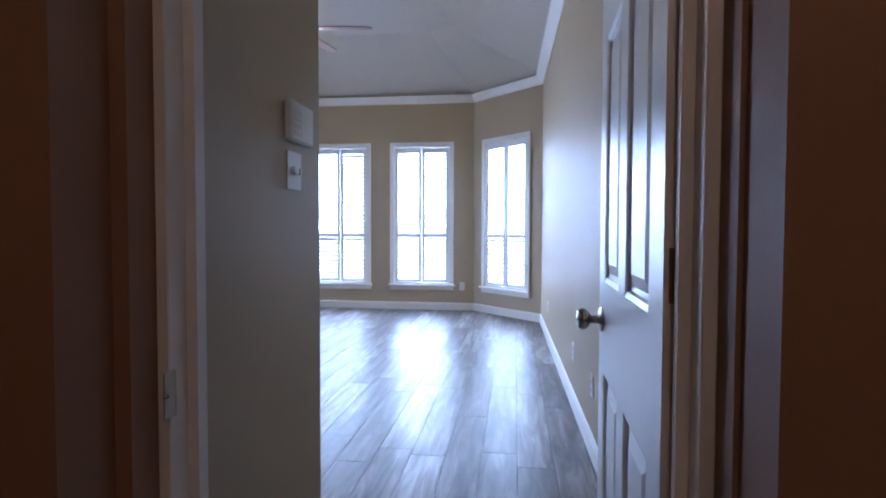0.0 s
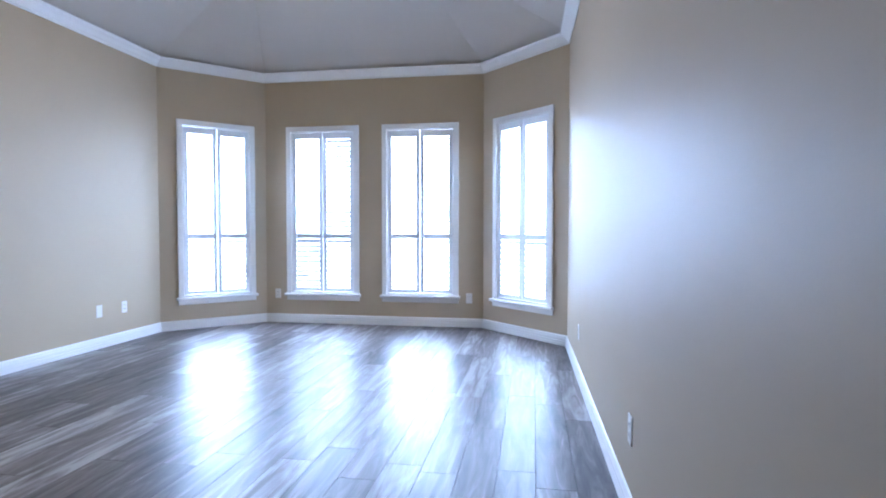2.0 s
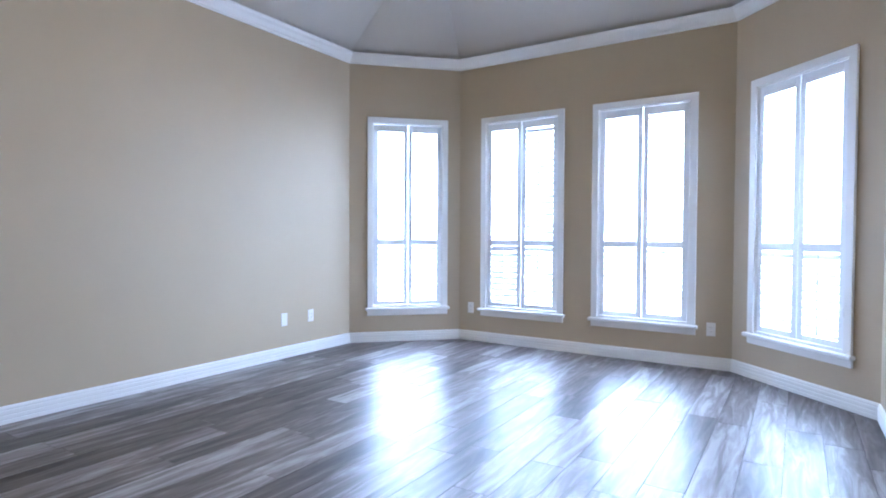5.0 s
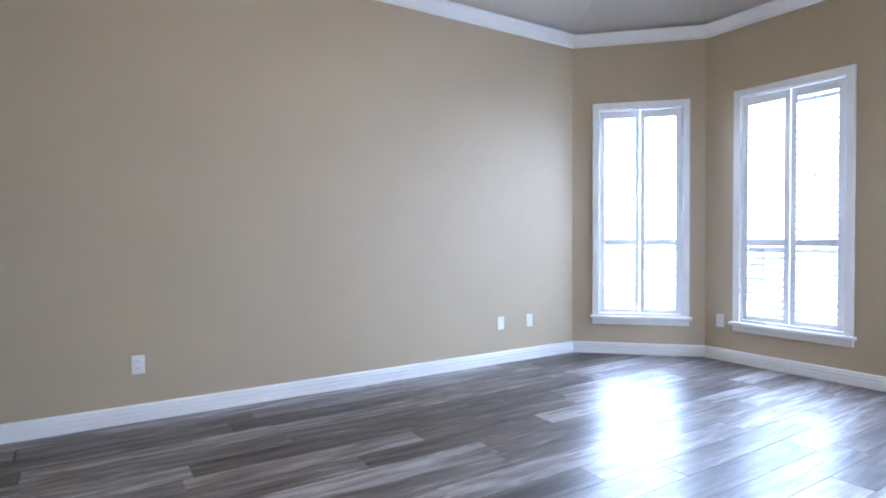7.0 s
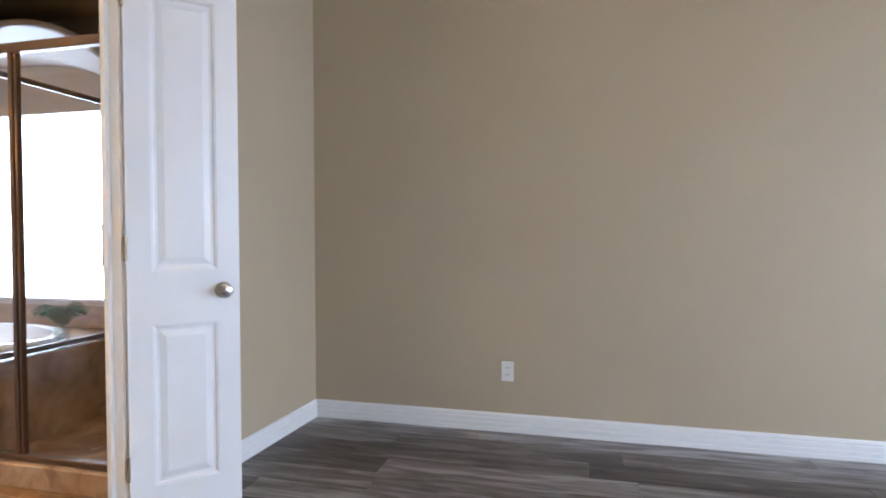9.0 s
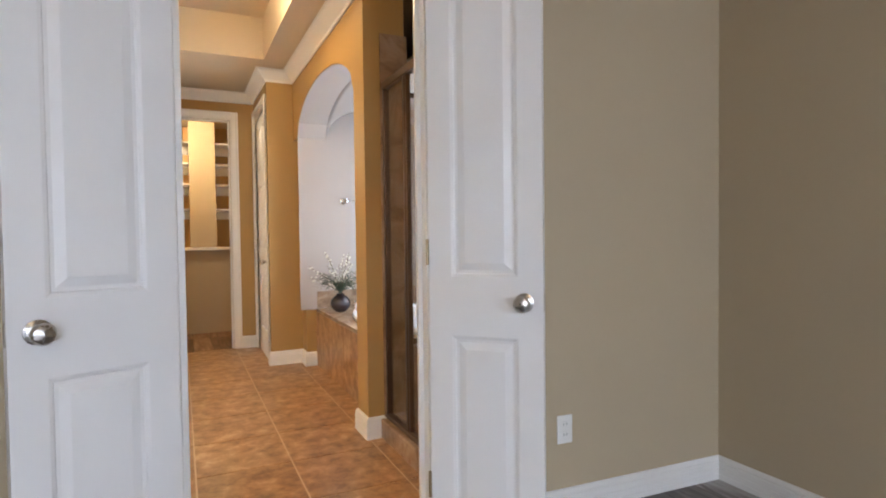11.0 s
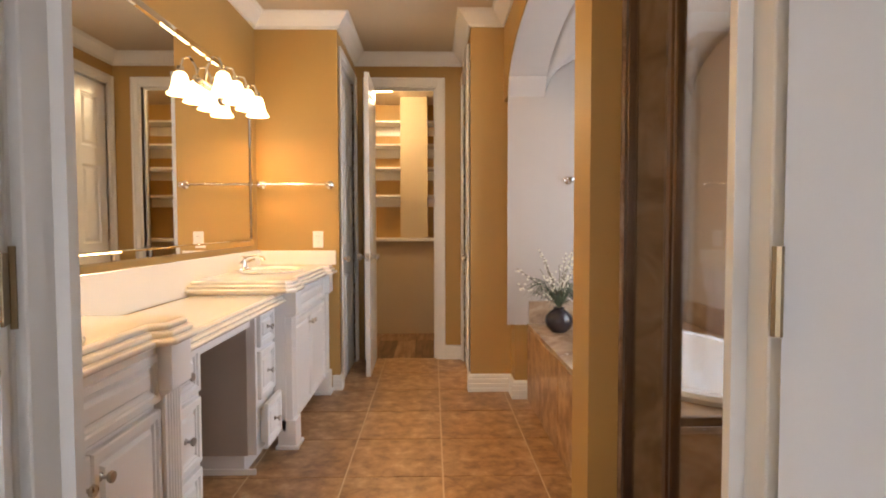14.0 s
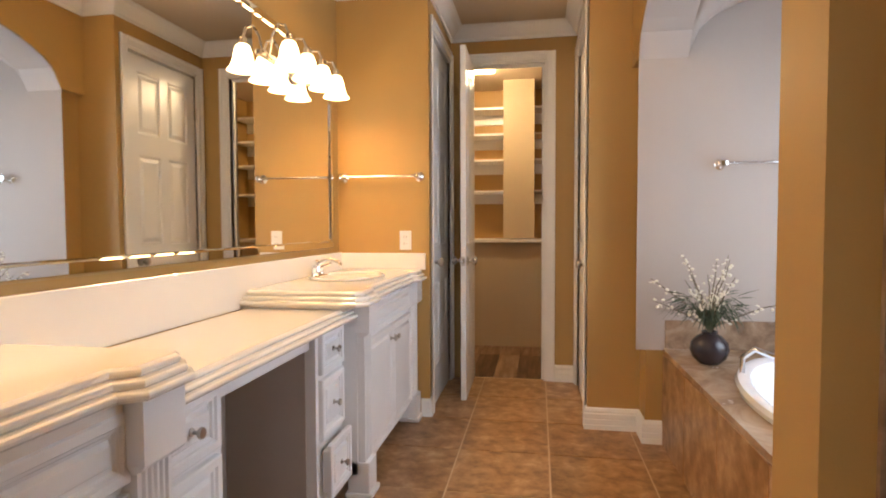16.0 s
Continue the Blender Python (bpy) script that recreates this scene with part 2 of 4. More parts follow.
def wall(name, p0, p1, z0, z1, mat, t=.14, holes=(), label="", ext=(0, 0)):
    """Wall with its inner face on p0-p1 and its body to the right of that line. holes: (s0, s1, z0, z1) along it."""
    p0, p1 = Vector((*p0, 0)), Vector((*p1, 0))
    d = (p1 - p0).normalized()
    ln = (p1 - p0).length
    m = Matrix.Translation(p0) @ Matrix(((d.x, d.y, 0, 0), (d.y, -d.x, 0, 0), (0, 0, 1, 0), (0, 0, 0, 1)))
    cuts = sorted({-ext[0], ln + ext[1], *(h[0] for h in holes), *(h[1] for h in holes)})
    bm = bmesh.new()
    for a, b in zip(cuts, cuts[1:]):
        hs = sorted((h for h in holes if h[0] <= a + 1e-6 and h[1] >= b - 1e-6), key=lambda h: h[2])
        z = z0
        for h in hs:
            if h[2] > z + 1e-6:
                box(bm, a, 0, z, b, t, h[2])
            z = h[3]
        if z1 > z + 1e-6:
            box(bm, a, 0, z, b, t, z1)
    bmesh.ops.remove_doubles(bm, verts=bm.verts, dist=1e-5)
    inner = [f for f in bm.faces if len([g for g in bm.faces if g is not f and set(g.verts) == set(f.verts)])] if len(bm.faces) < 80 else []
    bmesh.ops.delete(bm, geom=inner, context="FACES_ONLY")
    bm.transform(m)
    ob = part(name, bm, mat)
    return tagged(ob, label or "painted plaster wall", "wall", kind="structure")


BASE_PROF = [(0, 0), (.016, 0), (.016, .022), (.013, .026), (.016, .030), (.016, .050), (.013, .054), (.016, .058), (.016, .078), (.012, .084), (.014, .092), (.008, .104), (0, .108)]
CROWN = [(0, 0), (.012, 0), (.016, .018), (.030, .030), (.052, .058), (.074, .078), (.082, .096), (.094, .100), (0, .104)]


def crown_prof(z):
    return [(u, z + h) for u, h in CROWN]


def lerp2(a, b, s):
    return (a[0] + (b[0] - a[0]) * s, a[1] + (b[1] - a[1]) * s)

# ---- bedroom shell ----


def along(p0, p1, s):
    d = (Vector(p1) - Vector(p0)).normalized()
    return tuple(Vector(p0) + d * s)


WZ0, WZ1 = .37, 2.36                 # window openings
BAY = []                             # (wall start, wall end, hole start, hole end)
# walls run anticlockwise, room to the left
LDC, LCB, LBA = math.dist(PD, PC), math.dist(PC, PB), math.dist(PB, PA)
h_dc = (LDC - 1.055, LDC - .235)
h_cb = [(.34, 1.17), (1.555, 2.385)]
h_ba = (.19, .97)
wall("wall_east", PE, PD, 0, HC + .1, M_WALL, holes=(), label="glossy beige painted bedroom wall")
wall("wall_bay_east", PD, PC, 0, HC + .1, M_WALL, holes=[(*h_dc, WZ0, WZ1)], ext=(.06, .06), label="beige angled bay wall with a window")
wall("wall_north", PC, PB, 0, HC + .1, M_WALL, holes=[(*h, WZ0, WZ1) for h in h_cb], ext=(.02, .02), label="beige bay wall with two windows")
wall("wall_bay_west", PB, PA, 0, HC + .1, M_WALL, holes=[(*h_ba, WZ0, WZ1)], ext=(.06, .06), label="beige angled bay wall with a window")
wall("wall_west", PA, EL, 0, HC + .1, M_WALL, ext=(.02, .14), label="long beige bedroom wall")
LE = math.dist(EL, ER)
k0, k1 = DX0 - XL, DX1 - XL
DH = 2.37                            # door opening height
wall("wall_south", EL, ER, 0, HC + .1, M_WALL, t=.08, holes=[(k0 - .02, k1 + .02, 0, DH)], label="beige bedroom wall with a double doorway")
wall("wall_entry_west", (-.85, 1.57), (-.85, .42), 0, HC, M_WALL, t=.12, label="beige wall of the entry passage")
# header over the passage, and the passage ceiling
part("wall_entry_header", boxes((-.85, 1.44, 2.62, XR + .08, 1.56, HC + .1)), M_WALL)
tagged(bpy.data.objects["wall_entry_header"], "beige header over the entry passage", "wall", kind="structure")
part("ceiling_entry", boxes((-1.02, .22, 2.62, XR + .15, 1.44, 2.74)), M_CEIL)
tagged(bpy.data.objects["ceiling_entry"], "pale flat ceiling of the entry passage", "ceiling", kind="structure")

# vaulted ceiling: slopes rise from the walls to a flat field
ROOM = [EL, (.278, 1.56), PD, PC, PB, PA]


def inset(poly, d):
    out = []
    n = len(poly)
    for i in range(n):
        a, b, c = Vector(poly[i - 1]), Vector(poly[i]), Vector(poly[(i + 1) % n])
        n0, n1 = (b - a).normalized(), (c - b).normalized()
        n0, n1 = Vector((-n0.y, n0.x)), Vector((-n1.y, n1.x))
        out.append(tuple(b + (n0 + n1) / (1 + n0.dot(n1)) * d))
    return out


bm = bmesh.new()
low, high = inset(ROOM, -.10), inset(ROOM, 1.15)
ZL, ZH = HC - .044, 3.57
ra = [bm.verts.new((*p, ZL)) for p in low]
rb = [bm.verts.new((*p, ZH)) for p in high]
rc = [bm.verts.new((*p, ZL + .15)) for p in low]
rd = [bm.verts.new((*p, ZH + .15)) for p in high]
for i in range(len(ROOM)):
    j = (i + 1) % len(ROOM)
    bm.faces.new((ra[i], ra[j], rb[j], rb[i]))
    bm.faces.new((rc[i], rc[j], rd[j], rd[i]))
    bm.faces.new((ra[i], ra[j], rc[j], rc[i]))
bm.faces.new(rb)
bm.faces.new(rd)
tagged(part("ceiling", bm, M_CEIL), "vaulted bedroom ceiling with sloped sides", "ceiling", kind="structure")

bm = bmesh.new()
sweep(bm, [(.278, 1.56), PD, PC, PB, PA, EL, ER], crown_prof(HC - .10))
tagged(part("trim_crown_bedroom", bm, M_TRIM), "white crown moulding round the bedroom", "moulding", kind="structure")
bm = bmesh.new()
sweep(bm, [(.2983, .46), PD, PC, PB, PA, EL, lerp2(EL, ER, (k0 - .085) / LE)], BASE_PROF)
tagged(part("baseboard_bedroom", bm, M_TRIM), "white ribbed baseboard of the bedroom", "baseboard", kind="structure")
bm = bmesh.new()
sweep(bm, [lerp2(EL, ER, (k1 + .085) / LE), ER, (-.85, .46)], BASE_PROF)
tagged(part("baseboard_entry", bm, M_TRIM), "white ribbed baseboard of the passage", "baseboard", kind="structure")

# ---- windows with shutters ----


def shutter_window(name, p0, p1, s0, s1, angles, rod=(1, 1, 1, 1)):
    """Window in a wall running p0 to p1 (room to the left), opening from s0 to s1 along it; angles: louvre tilt for the four fields."""
    d = (Vector(p1) - Vector(p0)).normalized()
    mid = Vector(p0) + d * (s0 + s1) / 2
    # local frame: x along the wall, y into the wall (outwards), z up
    m = Matrix(((-d.x, d.y, 0, mid.x), (-d.y, -d.x, 0, mid.y), (0, 0, 1, 0), (0, 0, 0, 1)))
    w = thing(name, m, "white framed window with plantation shutters, louvres open", "window", "bay windows", "structure")
    h = (s1 - s0) / 2
    e = h + .05
    bm = boxes((-e, -.022, WZ0, -h + .012, 0, WZ1), (h - .012, -.022, WZ0, e, 0, WZ1), (-e, -.022, WZ1 - .012, e, 0, WZ1 + .05), bevel=.004)
    part("casing", bm, M_TRIM, w)
    part("sill", boxes((-e - .02, -.055, WZ0 - .03, e + .02, .0, WZ0), bevel=.005), M_TRIM, w)
    bm = bmesh.new()
    frustum(bm, [(-e, -.016, WZ0 - .085), (e, -.016, WZ0 - .085), (e, -.001, WZ0 - .085), (-e, -.001, WZ0 - .085)],
            [(-e, -.020, WZ0 - .03), (e, -.020, WZ0 - .03), (e, -.001, WZ0 - .03), (-e, -.001, WZ0 - .03)], 0)
    part("apron", bm, M_TRIM, w)
    # lining of the opening
    part("window_frame", boxes((-h, .0, WZ0, -h + .022, .13, WZ1), (h - .022, 0, WZ0, h, .13, WZ1), (-h + .022, 0, WZ0, h - .022, .13, WZ0 + .022), (-h + .022, 0, WZ1 - .022, h - .022, .13, WZ1)), M_TRIM, w)
    zm = 1.075
    for side in (0, 1):
        x0, x1 = (-h + .024, -.003) if side == 0 else (.003, h - .024)
        st = .045
        z0, z1 = WZ0 + .025, WZ1 - .025
        sh = part("shutter", boxes((x0, .004, z0, x0 + st, .034, z1), (x1 - st, .004, z0, x1, .034, z1),
                                   (x0 + st, .004, z0, x1 - st, .034, z0 + .045), (x0 + st, .004, z1 - .075, x1 - st, .034, z1),
                                   (x0 + st, .004, zm - .03, x1 - st, .034, zm + .03), bevel=.002), M_SHUT, w)
        for fld, (a, b) in enumerate(((z0 + .045, zm - .03), (zm + .03, z1 - .075))):
            n = round((b - a) / .062)
            tilt = angles[side * 2 + fld]
            for i in range(n):
                zc = a + (i + .5) * (b - a) / n
                key = (round(x1 - x0, 4), tilt)
                if key not in LOUVRE:
                    lb = bmesh.new()
                    hw = (x1 - x0) / 2 - st - .002
                    prof = [(-.031, 0), (-.016, .0042), (.016, .0042), (.031, 0), (.016, -.0042), (-.016, -.0042)]
                    r0 = [lb.verts.new((-hw, y, z)) for y, z in prof]
                    r1 = [lb.verts.new((hw, y, z)) for y, z in prof]
                    lb.faces.new(r0)
                    lb.faces.new(r1[::-1])
                    for q in range(6):
                        lb.faces.new((r0[q], r0[(q + 1) % 6], r1[(q + 1) % 6], r1[q]))
                    lb.transform(Matrix.Rotation(radians(tilt), 4, "X"))
                    LOUVRE[key] = finish(lb, "louvre", M_SHUT)
                lo = new("louvre", LOUVRE[key])
                lo.parent = sh
                lo.location = ((x0 + x1) / 2, .019, zc)
            xr = (x0 + x1) / 2
            part("tilt_rod", boxes((xr - .005, -.022, a + .02, xr + .005, -.013, b - .02)), M_SHUT, sh)
    # hinges on the casing sides
    for sx in (-1, 1):
        for zz in (.62, 1.30, 2.0):
            part("hinge", boxes((sx * (h - .014) - .008, -.026, zz, sx * (h - .014) + .008, -.021, zz + .06)), M_SHUT, w)
    gl = part("pane", boxes((-h + .022, .092, WZ0 + .022, h - .022, .096, WZ1 - .022)), M_PANE, w)
    gl.visible_shadow = False
    part("sash_rail", boxes((-h + .022, .085, 1.33, h - .022, .104, 1.37)), M_TRIM, w)
    window_light("daylight_" + name, m @ pose(0, .17, (WZ0 + WZ1) / 2, -90, 0, 0), s1 - s0 + .1, WZ1 - WZ0 + .1, DAYW)
    return w


LOUVRE = {}
DAYW = 88.0
shutter_window("window_1", PB, PA, *h_ba, (36, 12, 42, 14))
shutter_window("window_2", PC, PB, *h_cb[1], (62, 14, 50, 52))
shutter_window("window_3", PC, PB, *h_cb[0], (30, 10, 34, 32))
shutter_window("window_4", PD, PC, *h_dc, (46, 24, 46, 20))

# ---- doors ----


def knob(name, parent, x, y, z, side, mat=M_NICKEL):
    """Round knob with its rose on a face whose outward normal is side * y."""
    bm = bmesh.new()
    m = Matrix.Translation((x, y, z)) @ Matrix.Rotation(radians(-90 * side), 4, "X")
    lathe(bm, [(0, 0), (.033, 0), (.033, .005), (.026, .009), (.012, .012), (.011, .030), (.020, .036), (.028, .046), (.029, .054), (.024, .064), (.012, .069), (0, .070)], m, 24)
    return part(name, bm, mat, parent, "round satin nickel knob", smooth=True)


def panel_door(name, m, w, h, cols, rows, label, sides=(1, -1), knob_x=None, hinge_x=0.0, stile=.10, group=""):
    """Leaf hinged at x = 0, reaching to x = w, thickness centred on y = 0. rows: (z0, z1) of the panels."""
    t = .0175
    d = thing(name, m, label, "door", group, "structure")
    xs = []
    mid = stile * .9
    pw = (w - 2 * stile - (cols - 1) * mid) / cols
    for c in range(cols):
        a = stile + c * (pw + mid)
        xs.append((a, a + pw))
    bm = bmesh.new()
    edges = [0] + [q for a in xs for q in a] + [w]
    for i in range(0, len(edges), 2):
        box(bm, edges[i], -t, 0, edges[i + 1], t, h)
    zs = [0] + [q for r in rows for q in r] + [h]
    for a, b in xs:
        for i in range(0, len(zs), 2):
            box(bm, a, -t, zs[i], b, t, zs[i + 1])
    part("frame", bm, M_DOOR, d)
    for a, b in xs:
        for z0, z1 in rows:
            pb = bmesh.new()
            for s in (1, -1):
                # sticking, sunk bed and raised field
                loops = [(0, t), (.010, t - .004), (.014, t - .010), (.024, t - .011), (.050, t - .003), (.054, t - .003)]
                ring = []
                for u, y in loops:
                    ring.append([pb.verts.new((x, s * y, z)) for x, z in ((a + u, z0 + u), (b - u, z0 + u), (b - u, z1 - u), (a + u, z1 - u))])
                for r0, r1 in zip(ring, ring[1:]):
                    for k in range(4):
                        pb.faces.new((r0[k], r0[(k + 1) % 4], r1[(k + 1) % 4], r1[k]))
                pb.faces.new(ring[-1])
            part("panel", pb, M_DOOR, d)
    kx = w - .065 if knob_x is None else knob_x
    for s in sides:
        knob("knob", d, kx, s * t, .925, s)
    part("latch_plate", boxes((w - .001, -.012, .895, w + .0015, .012, .955)), M_NICKEL, d)
    for z in (.25, h * .47, h - .28):
        hb = boxes((-.003, -.017, z - .04, .0, .010, z + .04))
        lathe(hb, [(0, -.047), (.006, -.047), (.006, .047), (0, .047)], Matrix.Translation((-.004, -t - .004, z)), 8)
        part("hinge", hb, M_BRASS, d)
    return d


def casing(name, m, w, h, face=(1, -1), depth=.14, cw=.065, label="white door casing and jamb", mat=None, face_mat=None):
    """Jamb lining and mouldings round an opening 0..w on x; wall from y = 0 to y = -depth."""
    mat = mat or M_TRIM
    c = thing(name, m, label, "door frame", "", "structure")
    part("jamb", boxes((-.02, -depth, 0, 0, .003, h), bevel=.002), mat, c)
    part("jamb", boxes((w, -depth, 0, w + .02, .003, h), bevel=.002), mat, c)
    part("head", boxes((-.02, -depth, h, w + .02, .003, h + .02), bevel=.002), mat, c)
    for s in face:
        y0 = 0 if s > 0 else -depth
        for a, b in ((-.015 - cw, -.015), (w + .015, w + .015 + cw)):
            bm = boxes((a, y0, 0, b, y0 + s * .012, h + .015 + cw), bevel=.003)
            lo, hi = (a, a + .02) if a < 0 else (b - .02, b)
            box(bm, lo, y0, 0, hi, y0 + s * .02, h + .015 + cw, bevel=.003)
            part("moulding", bm, face_mat or mat, c)
        bm = boxes((-.015, y0, h + .015, w + .015, y0 + s * .012, h + .015 + cw), (-.015, y0, h + cw - .005, w + .015, y0 + s * .02, h + .015 + cw), bevel=.003)
        part("moulding", bm, face_mat or mat, c)
    part("stop", boxes((0, -.060, 0, .018, -.042, h), (w - .018, -.060, 0, w, -.042, h), (.018, -.060, h - .018, w - .018, -.042, h)), mat, c)
    return c


SIX = [(.24, .79), (1.03, 1.66), (1.80, 2.23)]
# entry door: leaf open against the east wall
casing("doorframe_entry", pose(.098, .38, 0, 0, 0, 180), .748, DH, face=(-1,), depth=.10, label="white entry door frame, warm hall light painted brown on its moulding", face_mat=M_WARMTRIM)
wall("wall_hall", (-1.05, .22), (1.6, .22), 0, 2.74, M_HALL, t=-.10, holes=[(1.05 - .695, 1.05 + .125, 0, DH + .06)], label="dark brown hall wall with the doorway")
part("wall_door_surround", boxes((-1.02, .32, 0, -.67, .46, 2.74), (.118, .32, 0, .45, .46, 2.74), (-.67, .32, DH + .02, .118, .46, 2.74)), M_HALL)
tagged(bpy.data.objects["wall_door_surround"], "brown wall round the entry door", "wall", kind="structure")
panel_door("door_1", pose(.086, .455, 0, 0, 0, 88.2), .76, 2.34, 2, SIX, "white six-panel entry door, open against the wall")
bm = boxes((-.6508, .362, .885, -.6485, .392, .955), bevel=.001)
box(bm, -.6484, .370, .905, -.6478, .384, .935)
tagged(part("strike_plate", bm, M_NICKEL), "worn satin strike plate on the white door jamb", "strike plate")
# hall, with no light of its own but the lamp added below
wall("wall_hall_west", (-1.05, .32), (-1.05, -2.4), 0, 2.74, M_HALL, t=.05, label="brown hall wall")
wall("wall_hall_south", (-1.1, -2.4), (1.7, -2.4), 0, 2.74, M_HALL, t=.1, label="brown hall wall")
wall("wall_hall_east", (1.6, -2.4), (1.6, .32), 0, 2.74, M_HALL, t=.1, label="brown hall wall")
tagged(part("ceiling_hall", boxes((-1.1, -2.5, 2.74, 1.7, .46, 2.84)), M_CEIL), "pale hall ceiling", "ceiling", kind="structure")
# fill lamp and bulb, out of view, added to lift the dark hall
hl = thing("hall_fill_lamp", pose(.1, -1.5, 2.74), "round fill lamp added out of view on the hall ceiling", "lamp")
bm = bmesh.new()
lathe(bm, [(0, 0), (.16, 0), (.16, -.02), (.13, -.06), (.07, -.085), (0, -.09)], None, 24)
part("diffuser", bm, glow("hall_fill_glass", (1, .72, .45), .6), hl, smooth=True)
bulb("hall_fill_bulb", (.1, -1.5, 2.55), 9.5, (1, .62, .36), .10)

# ---- bathroom shell ----
casing("doorframe_bathroom", pose(DX0, 1.684, 0, 0, 0, -3), DX1 - DX0, DH, face=(1, -1), depth=.085, label="white painted double door frame")
panel_door("door_2", pose(DX0 - .01, 1.70, 0, 0, 0, 136.0), .412, 2.34, 1, [(.165, .80), (1.01, 2.09)], "white two-panel double door leaf, open", sides=(1, -1), stile=.085, group="bathroom double door")
panel_door("door_3", pose(DX1 + .01, 1.665, 0, 0, 0, 24), .42, 2.34, 1, [(.165, .80), (1.01, 2.09)], "white two-panel double door leaf, open", sides=(1, -1), stile=.085, group="bathroom double door")

tagged(part("wall_bath_north", boxes((-4.3, 1.50, 0, DX0 - .11, BW, HB), (DX1 + .11, 1.50, 0, MX + .1, BW, HB), (DX0 - .11, 1.50, DH + .11, DX1 + .11, BW, HB)), M_TAN), "tan bathroom wall round the doorway", "wall", kind="structure")
wall("wall_mirror", (MX, BY), (MX, 1.50), 0, HB, M_TAN, t=.10, label="tan wall behind the vanity mirror")
tagged(part("wall_towel", boxes((CXL, BY - .12, 0, MX + .1, BY, HB)), M_TAN), "tan wall with a towel bar", "wall", kind="structure")
LD0, LD1 = -2.46, -1.79      # side door in the corridor
tagged(part("wall_corridor_west", boxes((CXL, BY - .12, 0, CXL + .10, LD1, HB), (CXL, CY, 0, CXL + .10, LD0, HB), (CXL, LD0, DH, CXL + .10, LD1, HB)), M_TAN), "tan corridor wall with a door", "wall", kind="structure")
tagged(part("wall_corridor_east", boxes((CXR, CY, 0, CXR - .10, -2.46, HB), (CXR, -2.46, DH, CXR - .10, -1.72, HB)), M_TAN), "tan corridor wall with a door", "wall", kind="structure")
OX0, OX1 = -2.50, -1.96      # closet doorway
tagged(part("wall_closet", boxes((-3.3, CY - .12, 0, OX0, CY, HB), (OX1, CY - .12, 0, -1.0, CY, HB), (OX0, CY - .12, DH, OX1, CY, HB)), M_TAN), "tan wall round the closet doorway", "wall", kind="structure")
tagged(part("wall_return", boxes((CXR, -1.72, 0, -3.02, -1.60, HB)), M_TAN), "tan wall return beside the tub", "wall", kind="structure")

# arch wall over the tub: a pillar each side and an elliptical head
AC, AR, AS, AH = (TY0 + TY1) / 2, (TY1 - TY0) / 2, 2.02, .32


def arch_z(y):
    return AS + AH * math.sqrt(max(0, 1 - ((y - AC) / AR) ** 2))


bm = boxes((AX0, TY1, 0, AX1, .53, HB), (-3.02, -1.72, 0, AX1, TY0, HB))
N = 28
for i in range(N):
    ya, yb = TY0 + (TY1 - TY0) * i / N, TY0 + (TY1 - TY0) * (i + 1) / N
    za, zb = arch_z(ya), arch_z(yb)
    v = [bm.verts.new(p) for p in ((AX0, ya, za), (AX0, yb, zb), (AX0, yb, HB), (AX0, ya, HB), (AX1, ya, za), (AX1, yb, zb), (AX1, yb, HB), (AX1, ya, HB))]
    for q in ((0, 1, 2, 3), (4, 5, 6, 7), (0, 1, 5, 4), (2, 3, 7, 6)):
        bm.faces.new([v[k] for k in q])
box(bm, AX0, TY0 - .29, AS, -3.02, TY0, HB)
bmesh.ops.remove_doubles(bm, verts=bm.verts, dist=1e-5)
tagged(part("wall_arch", bm, M_TAN), "tan wall with a wide arch over the tub", "wall", kind="structure")
# pale lining of the arch and alcove, in the colour with daylight painted in
bm = bmesh.new()
N = 28
prev = None
for i in range(-1, N + 2):
    y = TY0 + (TY1 - TY0) * min(max(i, 0), N) / N
    z = arch_z(y) if 0 <= i <= N else .50
    cy = .004 if y < AC else -.004
    cz = -.004 if 0 <= i <= N else 0
    r = [bm.verts.new((x, y + cy, z + cz)) for x in (AX0 - .004, AX1 - .004)]
    if prev:
        bm.faces.new((prev[0], prev[1], r[1], r[0]))
    prev = r
lin = part("trim_arch_lining", bm, M_ALC)
tagged(lin, "pale plaster lining of the tub arch", "arch lining", kind="structure")
so = lin.modifiers.new("thickness", "SOLIDIFY")
so.thickness, so.offset = .003, 0
tagged(part("wall_tub_south", boxes((-4.3, TY0 - .14, 0, AX1, TY0 - .02, 2.7)), M_ALC), "pale alcove wall behind the tub", "wall", kind="structure")
WY0, WY1, BZ0, BZ1 = -.96, .22, .70, 2.0
tagged(part("wall_tub_window", boxes((WX, TY0 - .14, 0, WX - .16, WY0, 2.7), (WX, WY1, 0, WX - .16, 1.55, 2.7), (WX, WY0, 0, WX - .16, WY1, BZ0), (WX, WY0, BZ1, WX - .16, WY1, 2.7)), M_ALC), "pale alcove wall with a glass block window", "wall", kind="structure")
# cross vault over the tub
bm = bmesh.new()
NX, NY = 22, 28
vx = lambda x: AS + .30 * math.sqrt(max(0, 1 - ((x - (AX1 + WX) / 2) / ((AX1 - WX) / 2)) ** 2))
grid = [[bm.verts.new((AX1 + (WX - AX1) * i / NX, TY0 - .02 + (.50 - TY0) * j / NY, max(vx(AX1 + (WX - AX1) * i / NX), arch_z(TY0 + (TY1 - TY0) * j / NY)))) for j in range(NY + 1)] for i in range(NX + 1)]
for i in range(NX):
    for j in range(NY):
        bm.faces.new((grid[i][j], grid[i + 1][j], grid[i + 1][j + 1], grid[i][j + 1]))
